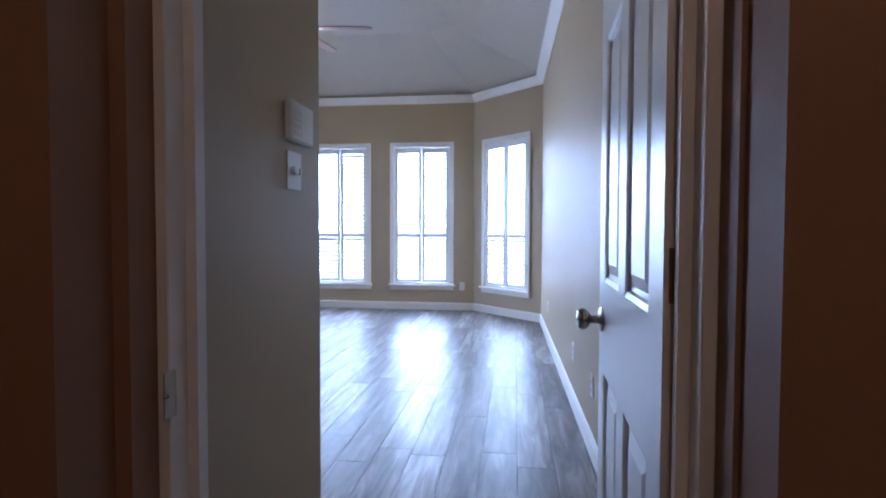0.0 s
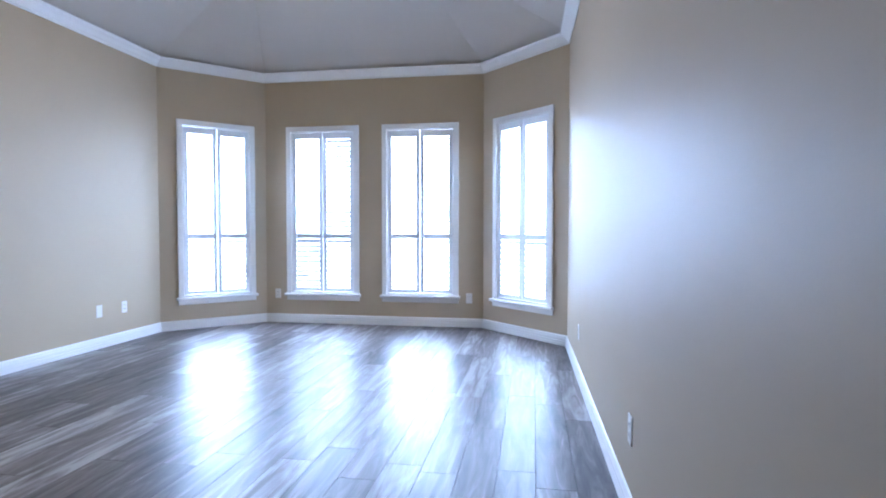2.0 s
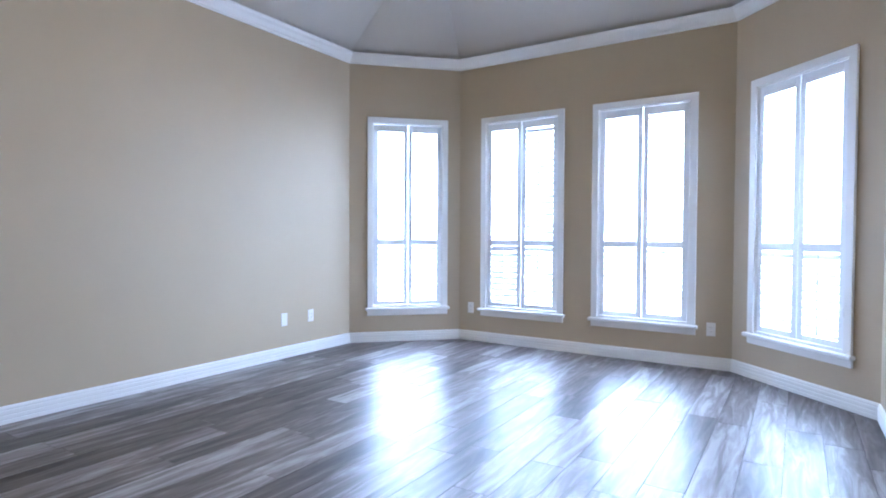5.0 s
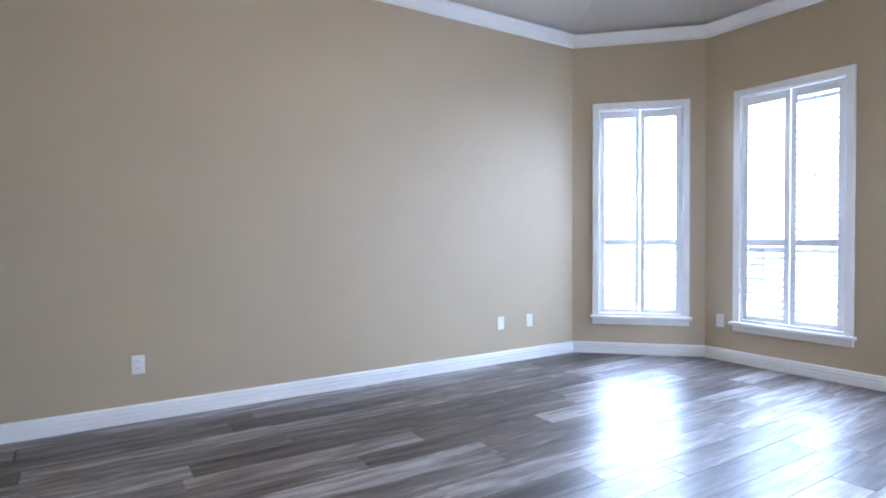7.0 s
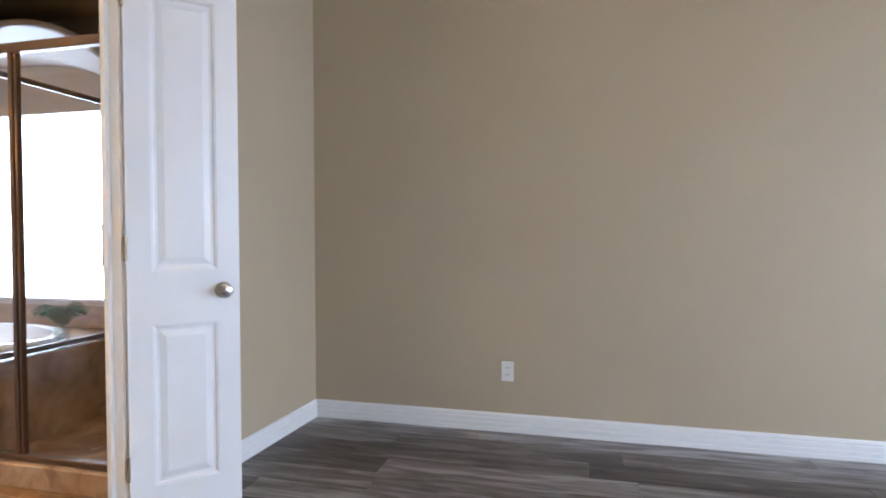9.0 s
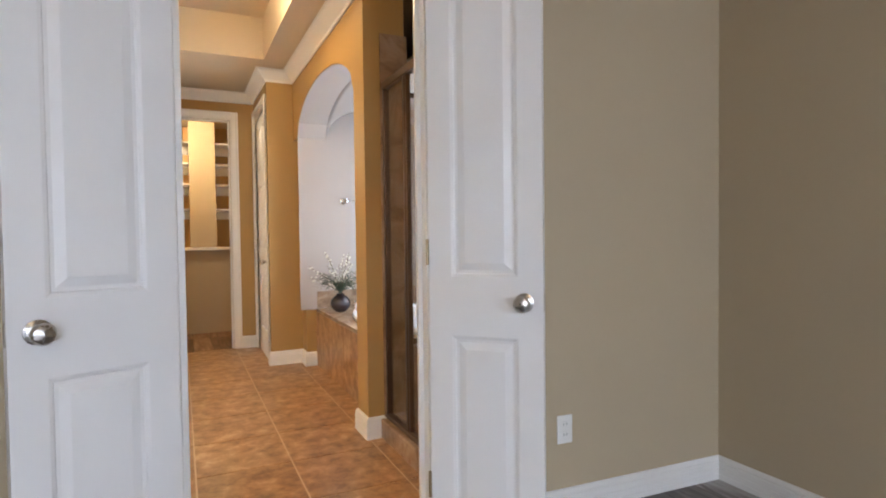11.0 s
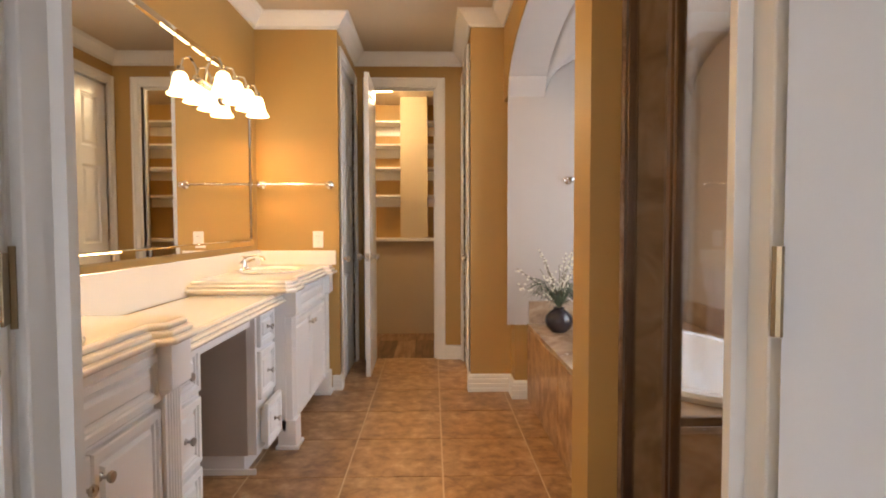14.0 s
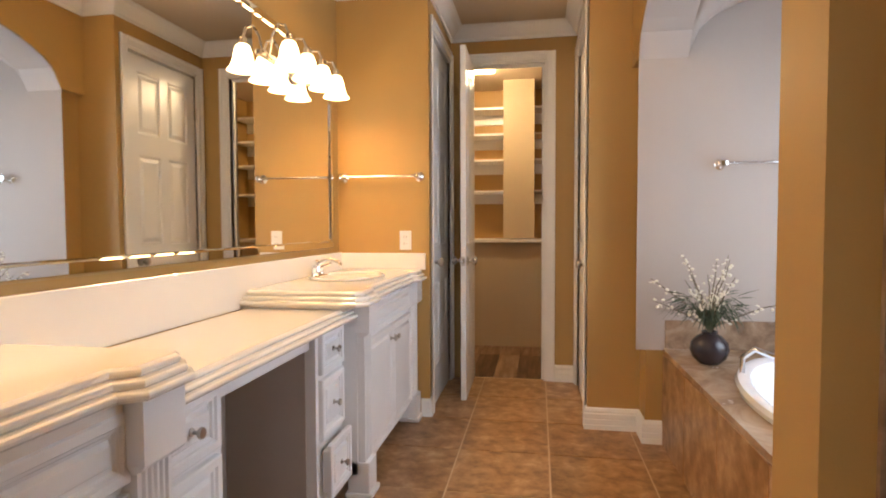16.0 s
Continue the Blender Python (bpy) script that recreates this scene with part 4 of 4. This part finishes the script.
# mirror with a bevelled mirror border
mi = thing("wall_mirror_glass", pose(MX, 0, 0), "large frameless vanity mirror with bevelled mirrored border", "mirror")
MY0, MY1, MZ0, MZ1, mb = BY + .12, 1.47, 1.025, 2.12, .05
part("glass", boxes((-.008, MY0 + mb, MZ0 + mb, -.002, MY1 - mb, MZ1 - mb)), M_MIRROR, mi)
for a, b, c, d in ((MY0, MZ0, MY1, MZ0 + mb), (MY0, MZ1 - mb, MY1, MZ1), (MY0, MZ0 + mb, MY0 + mb, MZ1 - mb), (MY1 - mb, MZ0 + mb, MY1, MZ1 - mb)):
    bm = bmesh.new()
    u = .010
    frustum(bm, [(-.002, a, b), (-.002, c, b), (-.002, c, d), (-.002, a, d)], [(-.015, a + u, b + u), (-.015, c - u, b + u), (-.015, c - u, d - u), (-.015, a + u, d - u)], 0)
    part("border", bm, M_MIRROR, mi)


def vanity_light(yc, n=4):
    """Bar of bell shaded lamps on goosenecks."""
    f = thing("vanity_light", pose(MX - .008, yc, 1.965), "nickel vanity light bar with four lit frosted bell shades", "wall lamp", "vanity lights")
    bm = bmesh.new()
    box(bm, -.020, -.36, -.052, 0, .36, -.026, bevel=.006)
    part("bar", bm, M_NICKEL, f)
    bm = bmesh.new()
    lathe(bm, [(0, 0), (.062, 0), (.058, .014), (.03, .024), (0, .026)], Matrix.Translation((-.002, 0, -.036)) @ Matrix.Rotation(radians(-90), 4, "Y"), 24)
    part("back_plate", bm, M_NICKEL, f, smooth=True)
    for k in range(n):
        y = (k - (n - 1) / 2) * .195
        bm = bmesh.new()
        tube(bm, [(-.015, y, -.036), (-.032, y, .050), (-.060, y, .098), (-.094, y, .092), (-.112, y, .045)], .006, 8)
        lathe(bm, [(0, .05), (.016, .05), (.02, .03), (.02, .015), (0, .012)], Matrix.Translation((-.112, y, 0)), 12)
        part("arm", bm, M_NICKEL, f, smooth=True)
        bm = bmesh.new()
        lathe(bm, [(.018, .02), (.030, .012), (.040, -.015), (.046, -.050), (.056, -.080), (.070, -.098), (.072, -.100), (.067, -.097), (.053, -.078), (.043, -.048), (.036, -.014), (.014, .008)], Matrix.Translation((-.112, y, 0)), 20)
        part("shade", bm, M_SHADE, f, "lit frosted glass bell shade", smooth=True)
        bulb("vanity_bulb", (MX - .12, yc + y, 1.965 - .055), BULBW)
    return f


BULBW = 5.3
vanity_light(-1.03)
vanity_light(.98)


def towel_bar(m, ln, label):
    t = thing("towel_bar", m, label, "towel bar")
    for x in (0, ln):
        bm = bmesh.new()
        lathe(bm, [(0, 0), (.028, 0), (.030, .005), (.024, .012), (.012, .018), (.012, .045), (.020, .050), (.022, .062), (.016, .072), (0, .075)], Matrix.Translation((x, 0, 0)) @ Matrix.Rotation(radians(-90), 4, "X"), 18)
        part("post", bm, M_CHROME, t, smooth=True)
    bm = bmesh.new()
    tube(bm, [(0, .06, 0), (ln, .06, 0)], .008, 12)
    part("rail", bm, M_CHROME, t, smooth=True)


towel_bar(pose(-1.75, BY, 1.455), .47, "chrome towel bar on the tan wall")
towel_bar(pose(-3.99, TY0 - .02, 1.47), .61, "chrome towel bar on the pale alcove wall")


def outlet(m, label, kind="duplex"):
    o = thing("switch_plate" if kind != "duplex" else "outlet", m, label, "outlet" if kind == "duplex" else "switch", "wall plates")
    part("plate", boxes((-.036, 0, -.058, .036, .006, .058), bevel=.002), M_PLATE, o)
    if kind == "duplex":
        for z in (-.021, .021):
            part("socket", boxes((-.016, .006, z - .014, .016, .0085, z + .014), bevel=.0015), M_PLATE, o)
            part("slots", boxes((-.008, .0084, z - .004, -.006, .0092, z + .006), (.006, .0084, z - .004, .008, .0092, z + .006)), M_SLOT, o)
    elif kind == "toggle":
        part("toggle", boxes((-.005, .006, -.012, .005, .016, .012), bevel=.001), M_PLATE, o)
    return o


def facing(p0, p1, s, z):
    """Pose on a wall running p0 to p1, with y towards the room (left)."""
    d = (Vector(p1) - Vector(p0)).normalized()
    p = Vector(p0) + d * s
    return Matrix(((d.x, -d.y, 0, p.x), (d.y, d.x, 0, p.y), (0, 0, 1, z), (0, 0, 0, 1)))


OUTL = "white duplex wall outlet"
outlet(facing(PA, EL, 6.73 - 2.975, .355), OUTL)
outlet(facing(PA, EL, 6.73 - 5.835, .36), "white blank cable plate on the beige wall", "blank")
outlet(facing(PA, EL, 6.73 - 6.17, .36), OUTL)
outlet(facing(PC, PB, .165, .345), OUTL)
outlet(facing(PC, PB, 2.56, .36), OUTL)
outlet(facing((.2983, .46), PD, 5.03, .36), OUTL)
outlet(facing((.2983, .46), PD, 2.90, .36), OUTL)
outlet(facing((.2983, .46), PD, 2.09, .36), OUTL)
outlet(facing(EL, ER, .86, .355), OUTL)
outlet(facing((CXL, BY), (MX, BY), .145, 1.072) @ Matrix.Identity(4), "white duplex wall outlet above the vanity")

# light switch and alarm keypad in the passage
sw = outlet(facing(ER, (-.85, .46), .24, 1.35) @ Matrix.Diagonal((1.55, 1, 1.05, 1)), "ivory two-gang switch plate with a dimmer knob", "toggle2")
part("toggle", boxes((-.018, .006, -.010, -.012, .018, .010), bevel=.001), M_PLATE, sw)
bm = bmesh.new()
lathe(bm, [(0, 0), (.013, 0), (.012, .014), (0, .016)], Matrix.Translation((.013, .006, 0)) @ Matrix.Rotation(radians(-90), 4, "X"), 16)
part("dimmer_knob", bm, M_PLATE, sw, smooth=True)
kp = thing("alarm_keypad", facing(ER, (-.85, .46), .22, 1.503), "white alarm keypad on the passage wall", "keypad")
part("housing", boxes((-.09, 0, -.062, .09, .028, .062), bevel=.006), M_PLATE, kp)
for i in range(4):
    for j in range(3):
        part("button", boxes((.012 + j * .022, .028, -.045 + i * .022, .026 + j * .022, .031, -.032 + i * .022), bevel=.001), M_TRIM, kp)

# ---- ceiling fan ----
FX, FY, FZ = -2.02, 4.25, 2.86
fan = thing("ceiling_fan", pose(FX, FY, FZ), "pewter ceiling fan with cherry blades and four lit lamps", "ceiling fan")
bm = bmesh.new()
lathe(bm, [(0, .71), (.075, .71), (.07, .68), (.03, .63), (.014, .62), (.014, .16), (.03, .15), (0, .15)], None, 20)
part("downrod", bm, M_FANMETAL, fan, smooth=True)
bm = bmesh.new()
lathe(bm, [(0, .16), (.05, .155), (.11, .12), (.125, .07), (.12, .03), (.09, .0), (.06, -.02), (.055, -.06), (0, -.07)], None, 28)
part("motor_housing", bm, M_FANMETAL, fan, smooth=True)
for k in range(5):
    a = radians(8 + 72 * k)
    R = Matrix.Rotation(a, 4, "Z")
    bm = boxes((.10, -.018, .012, .24, .018, .020), bevel=.003)
    bm.transform(R)
    part("blade_iron", bm, M_FANMETAL, fan)
    bm = bmesh.new()
    out = [(.20, -.055), (.30, -.066), (.58, -.070), (.64, -.060), (.66, -.03), (.66, .03), (.64, .060), (.58, .070), (.30, .066), (.20, .055)]
    t0, t1 = [bm.verts.new((x, y, .020)) for x, y in out], [bm.verts.new((x, y, .028)) for x, y in out]
    bm.faces.new(t0)
    bm.faces.new(t1[::-1])
    for i in range(len(out)):
        j = (i + 1) % len(out)
        bm.faces.new((t0[i], t0[j], t1[j], t1[i]))
    bm.transform(R @ Matrix.Rotation(radians(11), 4, "X"))
    part("blade", bm, M_BLADE, fan)
for k in range(4):
    R = Matrix.Rotation(radians(30 + 90 * k), 4, "Z") @ Matrix.Translation((.095, 0, -.07)) @ Matrix.Rotation(radians(-35), 4, "Y")
    bm = bmesh.new()
    tube(bm, [(-.06, 0, .02), (-.02, 0, .02), (0, 0, 0)], .008, 8)
    lathe(bm, [(0, .01), (.02, .01), (.022, -.02), (0, -.022)], None, 12)
    bm.transform(R)
    part("lamp_arm", bm, M_FANMETAL, fan, smooth=True)
    bm = bmesh.new()
    lathe(bm, [(.020, -.018), (.034, -.035), (.042, -.065), (.052, -.095), (.056, -.10), (.050, -.094), (.038, -.064), (.030, -.036), (.012, -.022)], None, 18)
    bm.transform(R)
    part("shade", bm, M_FANSHADE, fan, "lit frosted glass shade", smooth=True)
bulb("fan_bulb", (FX, FY, FZ - .22), 13.0, (1, .70, .36), .09)

# ---- plants ----
rnd = random.Random(7)


def leaf_blade(bm, a, b, w, up=Vector((0, 0, 1))):
    a, b = Vector(a), Vector(b)
    s = (b - a).cross(up)
    s = s.normalized() * w if s.length > 1e-6 else Vector((w, 0, 0))
    mid = (a + b) / 2 + Vector((0, 0, .004))
    v = [bm.verts.new(p) for p in (a, mid + s, b, mid - s)]
    bm.faces.new((v[0], v[1], v[2]))
    bm.faces.new((v[0], v[2], v[3]))


pl = thing("vase_of_blossom", pose(-3.25, -1.13, DZ), "dark brown ceramic vase with cream blossom branches and grass", "vase")
bm = bmesh.new()
lathe(bm, [(0, 0), (.045, 0), (.075, .03), (.086, .065), (.080, .10), (.055, .128), (.034, .14), (.036, .152), (.028, .152), (.026, .135), (0, .12)], None, 28)
part("vase", bm, M_VASE, pl, smooth=True)
leaves, blossoms = bmesh.new(), bmesh.new()
for k in range(13):
    a = rnd.uniform(0, 6.28)
    lean = rnd.uniform(.08, .36)
    h = rnd.uniform(.22, .46) - lean * .2
    pts = [Vector((0, 0, .14)) + Vector((math.cos(a) * lean * s ** 1.6 + rnd.uniform(-.008, .008), math.sin(a) * lean * s ** 1.6 + rnd.uniform(-.008, .008), h * s)) for s in (0, .2, .4, .6, .8, 1)]
    stems = bmesh.new()
    tube(stems, pts, [.004, .0035, .003, .003, .002, .0015], 5)
    part("branch", stems, M_STEM, pl)
    for q in range(16):
        s = rnd.uniform(.35, 1)
        i = min(int(s * 5), 4)
        p = pts[i].lerp(pts[i + 1], s * 5 - i) + Vector([rnd.uniform(-.018, .018) for _ in range(3)])
        bmesh.ops.create_icosphere(blossoms, subdivisions=1, radius=rnd.uniform(.005, .010), matrix=Matrix.Translation(p) @ Matrix.Diagonal((1, 1, rnd.uniform(.6, 1), 1)))
for k in range(150):
    a, ln = rnd.uniform(0, 6.28), rnd.uniform(.10, .23)
    p0 = Vector((0, 0, .14))
    p1 = p0 + Vector((math.cos(a) * ln * .5, math.sin(a) * ln * .5, ln * .8))
    p2 = p0 + Vector((math.cos(a) * ln, math.sin(a) * ln, ln * rnd.uniform(.1, 1.0)))
    leaf_blade(leaves, p0, p1, .003)
    leaf_blade(leaves, p1, p2, .0035)
part("grass", leaves, M_LEAF, pl, "thin green grass blades")
part("blossom", blossoms, M_BLOSSOM, pl, "small cream blossoms")
fp = thing("fern_in_glass", pose(-3.70, .425, DZ), "green fern in a clear glass vase", "plant")
bm = bmesh.new()
lathe(bm, [(0, 0), (.035, 0), (.03, .015), (.035, .03), (.048, .07), (.05, .11), (.047, .11), (.03, .03), (0, .02)], None, 20)
part("glass_vase", bm, M_VGLASS, fp, smooth=True)
fr, st = bmesh.new(), bmesh.new()
for k in range(34):
    a, ln = k * 2.4, rnd.uniform(.09, .165) if k % 3 else .12
    pts = [Vector((math.cos(a) * ln * s, math.sin(a) * ln * s, .10 + ln * (2.6 * s - 1.9 * s * s))) for s in (0, .17, .34, .5, .67, .84, 1)]
    tube(st, pts, .002, 4)
    side = Vector((-math.sin(a), math.cos(a), 0))
    for i in range(22):
        s = .12 + .88 * i / 22
        j = min(int(s * 6), 5)
        p = pts[j].lerp(pts[j + 1], s * 6 - j)
        wl = .026 * math.sin(min(1, s * 1.15) * math.pi * .9) + .008
        for sg in (-1, 1):
            leaf_blade(fr, p, p + side * sg * wl + Vector((math.cos(a) * .02, math.sin(a) * .02, -.012)), .0055)
part("stalks", st, M_LEAF, fp)
part("fronds", fr, M_FERN, fp, "feathery green fronds")

# ---- outdoors ----
# bright overcast sky beyond the bay
bm = bmesh.new()
arc = [(-2.05 + 9 * math.sin(radians(a)), 4.5 + 9 * math.cos(radians(a))) for a in range(-80, 81, 10)]
lo, hi = [bm.verts.new((*p, -.29)) for p in arc], [bm.verts.new((*p, 9)) for p in arc]
for i in range(len(arc) - 1):
    bm.faces.new((lo[i], lo[i + 1], hi[i + 1], hi[i]))
tagged(part("backdrop", bm, M_SKYGLOW), "plain bright overcast sky beyond the windows", "backdrop", kind="structure")
bm = bmesh.new()
bmesh.ops.create_grid(bm, x_segments=8, y_segments=8, size=400)
bm.transform(Matrix.Translation((0, 0, -.30)))
tagged(part("ground", bm, M_GROUND), "green garden ground outside", "ground", kind="structure")

# ---- floors and their pieces ----
subf = tagged(part("floor_bedroom", boxes((XL - .14, .30, -.20, XR + .14, 7.70, -.008), (-1.1, -2.5, -.20, 1.7, .30, -.008)), M_SUB), "grey-brown vinyl plank floor", "floor", kind="structure")
subb = tagged(part("floor_bathroom", boxes((-4.36, -2.60, -.20, -1.112, 1.60, -.003)), M_GROUT), "ochre stone tile floor with pale grout", "floor", kind="structure")
subc = tagged(part("floor_closet", boxes((-3.3, -4.2, -.20, -1.0, -2.60, -.008)), M_SUB), "brown plank closet floor", "floor", kind="structure")
PIECE = {}


def piece(name, x0, y0, x1, y1, th, mat, parent, gap):
    w, l = round(x1 - x0 - gap, 3), round(y1 - y0 - gap, 3)
    key = (name, w, l, mat.name)
    if key not in PIECE:
        b = bmesh.new()
        e = .0008
        lo = [(-w / 2, -l / 2), (w / 2, -l / 2), (w / 2, l / 2), (-w / 2, l / 2)]
        frustum(b, [(x, y, -th) for x, y in lo], [(x - math.copysign(e, x), y - math.copysign(e, y), 0) for x, y in lo], 0)
        PIECE[key] = finish(b, name, mat)
    o = new(name, PIECE[key])
    o.parent = parent
    o.location = ((x0 + x1) / 2, (y0 + y1) / 2, 0)
    return o


pr = random.Random(3)
PW, PL = .182, 1.22
x = XL - .02
while x < .32:
    xe = min(x + PW, .33)
    xc = (x + xe) / 2
    yend = 7.62
    if xc < PB[0]:
        yend = min(yend, PA[1] + (xc - XL) + .07)
    if xc > PC[0]:
        yend = min(yend, PD[1] + (XR - xc) + .07)
    y0 = .30 if xc > -.85 else 1.60 if xc < -1.25 else 1.55
    y = y0
    y1 = y0 + round(pr.uniform(.2, 1.0) * PL, 2)
    while y < yend - .02:
        ye = min(y1, yend)
        piece("plank", x, y, xe, ye, .008, M_PLANK, subf, .0005)
        y, y1 = ye, ye + PL
    x = xe
x = -1.04
while x < 1.6:
    for y in (-2.4, -1.18, .0):
        piece("plank", x, y, min(x + PW, 1.6), min(y + PL, .30), .008, M_PLANK, subf, .0005)
    x += PW
TP = .455
for i in range(-3, 4):
    for j in range(-5, 6):
        x0, y0 = -2.515 + i * TP, -.73 + j * .46
        x1, y1 = min(x0 + TP, MX), min(y0 + .46, 1.58)
        x0, y0 = max(x0, -3.12), max(y0, CY - .04)
        if x1 - x0 > .05 and y1 - y0 > .05:
            piece("tile", x0, y0, x1, y1, .008, M_TILE, subb, .007)
for i in range(12):
    for y0, y1 in ((-4.1, -3.35), (-3.35, -2.60)):
        piece("plank", -3.2 + i * .18, y0, -3.2 + (i + 1) * .18, y1, .008, M_OAK, subc, .0015)
tagged(part("trim_threshold", boxes((DX0, 1.56, -.006, DX1, 1.68, .006), bevel=.002), M_BRASS), "metal threshold strip between floors", "threshold", kind="structure")
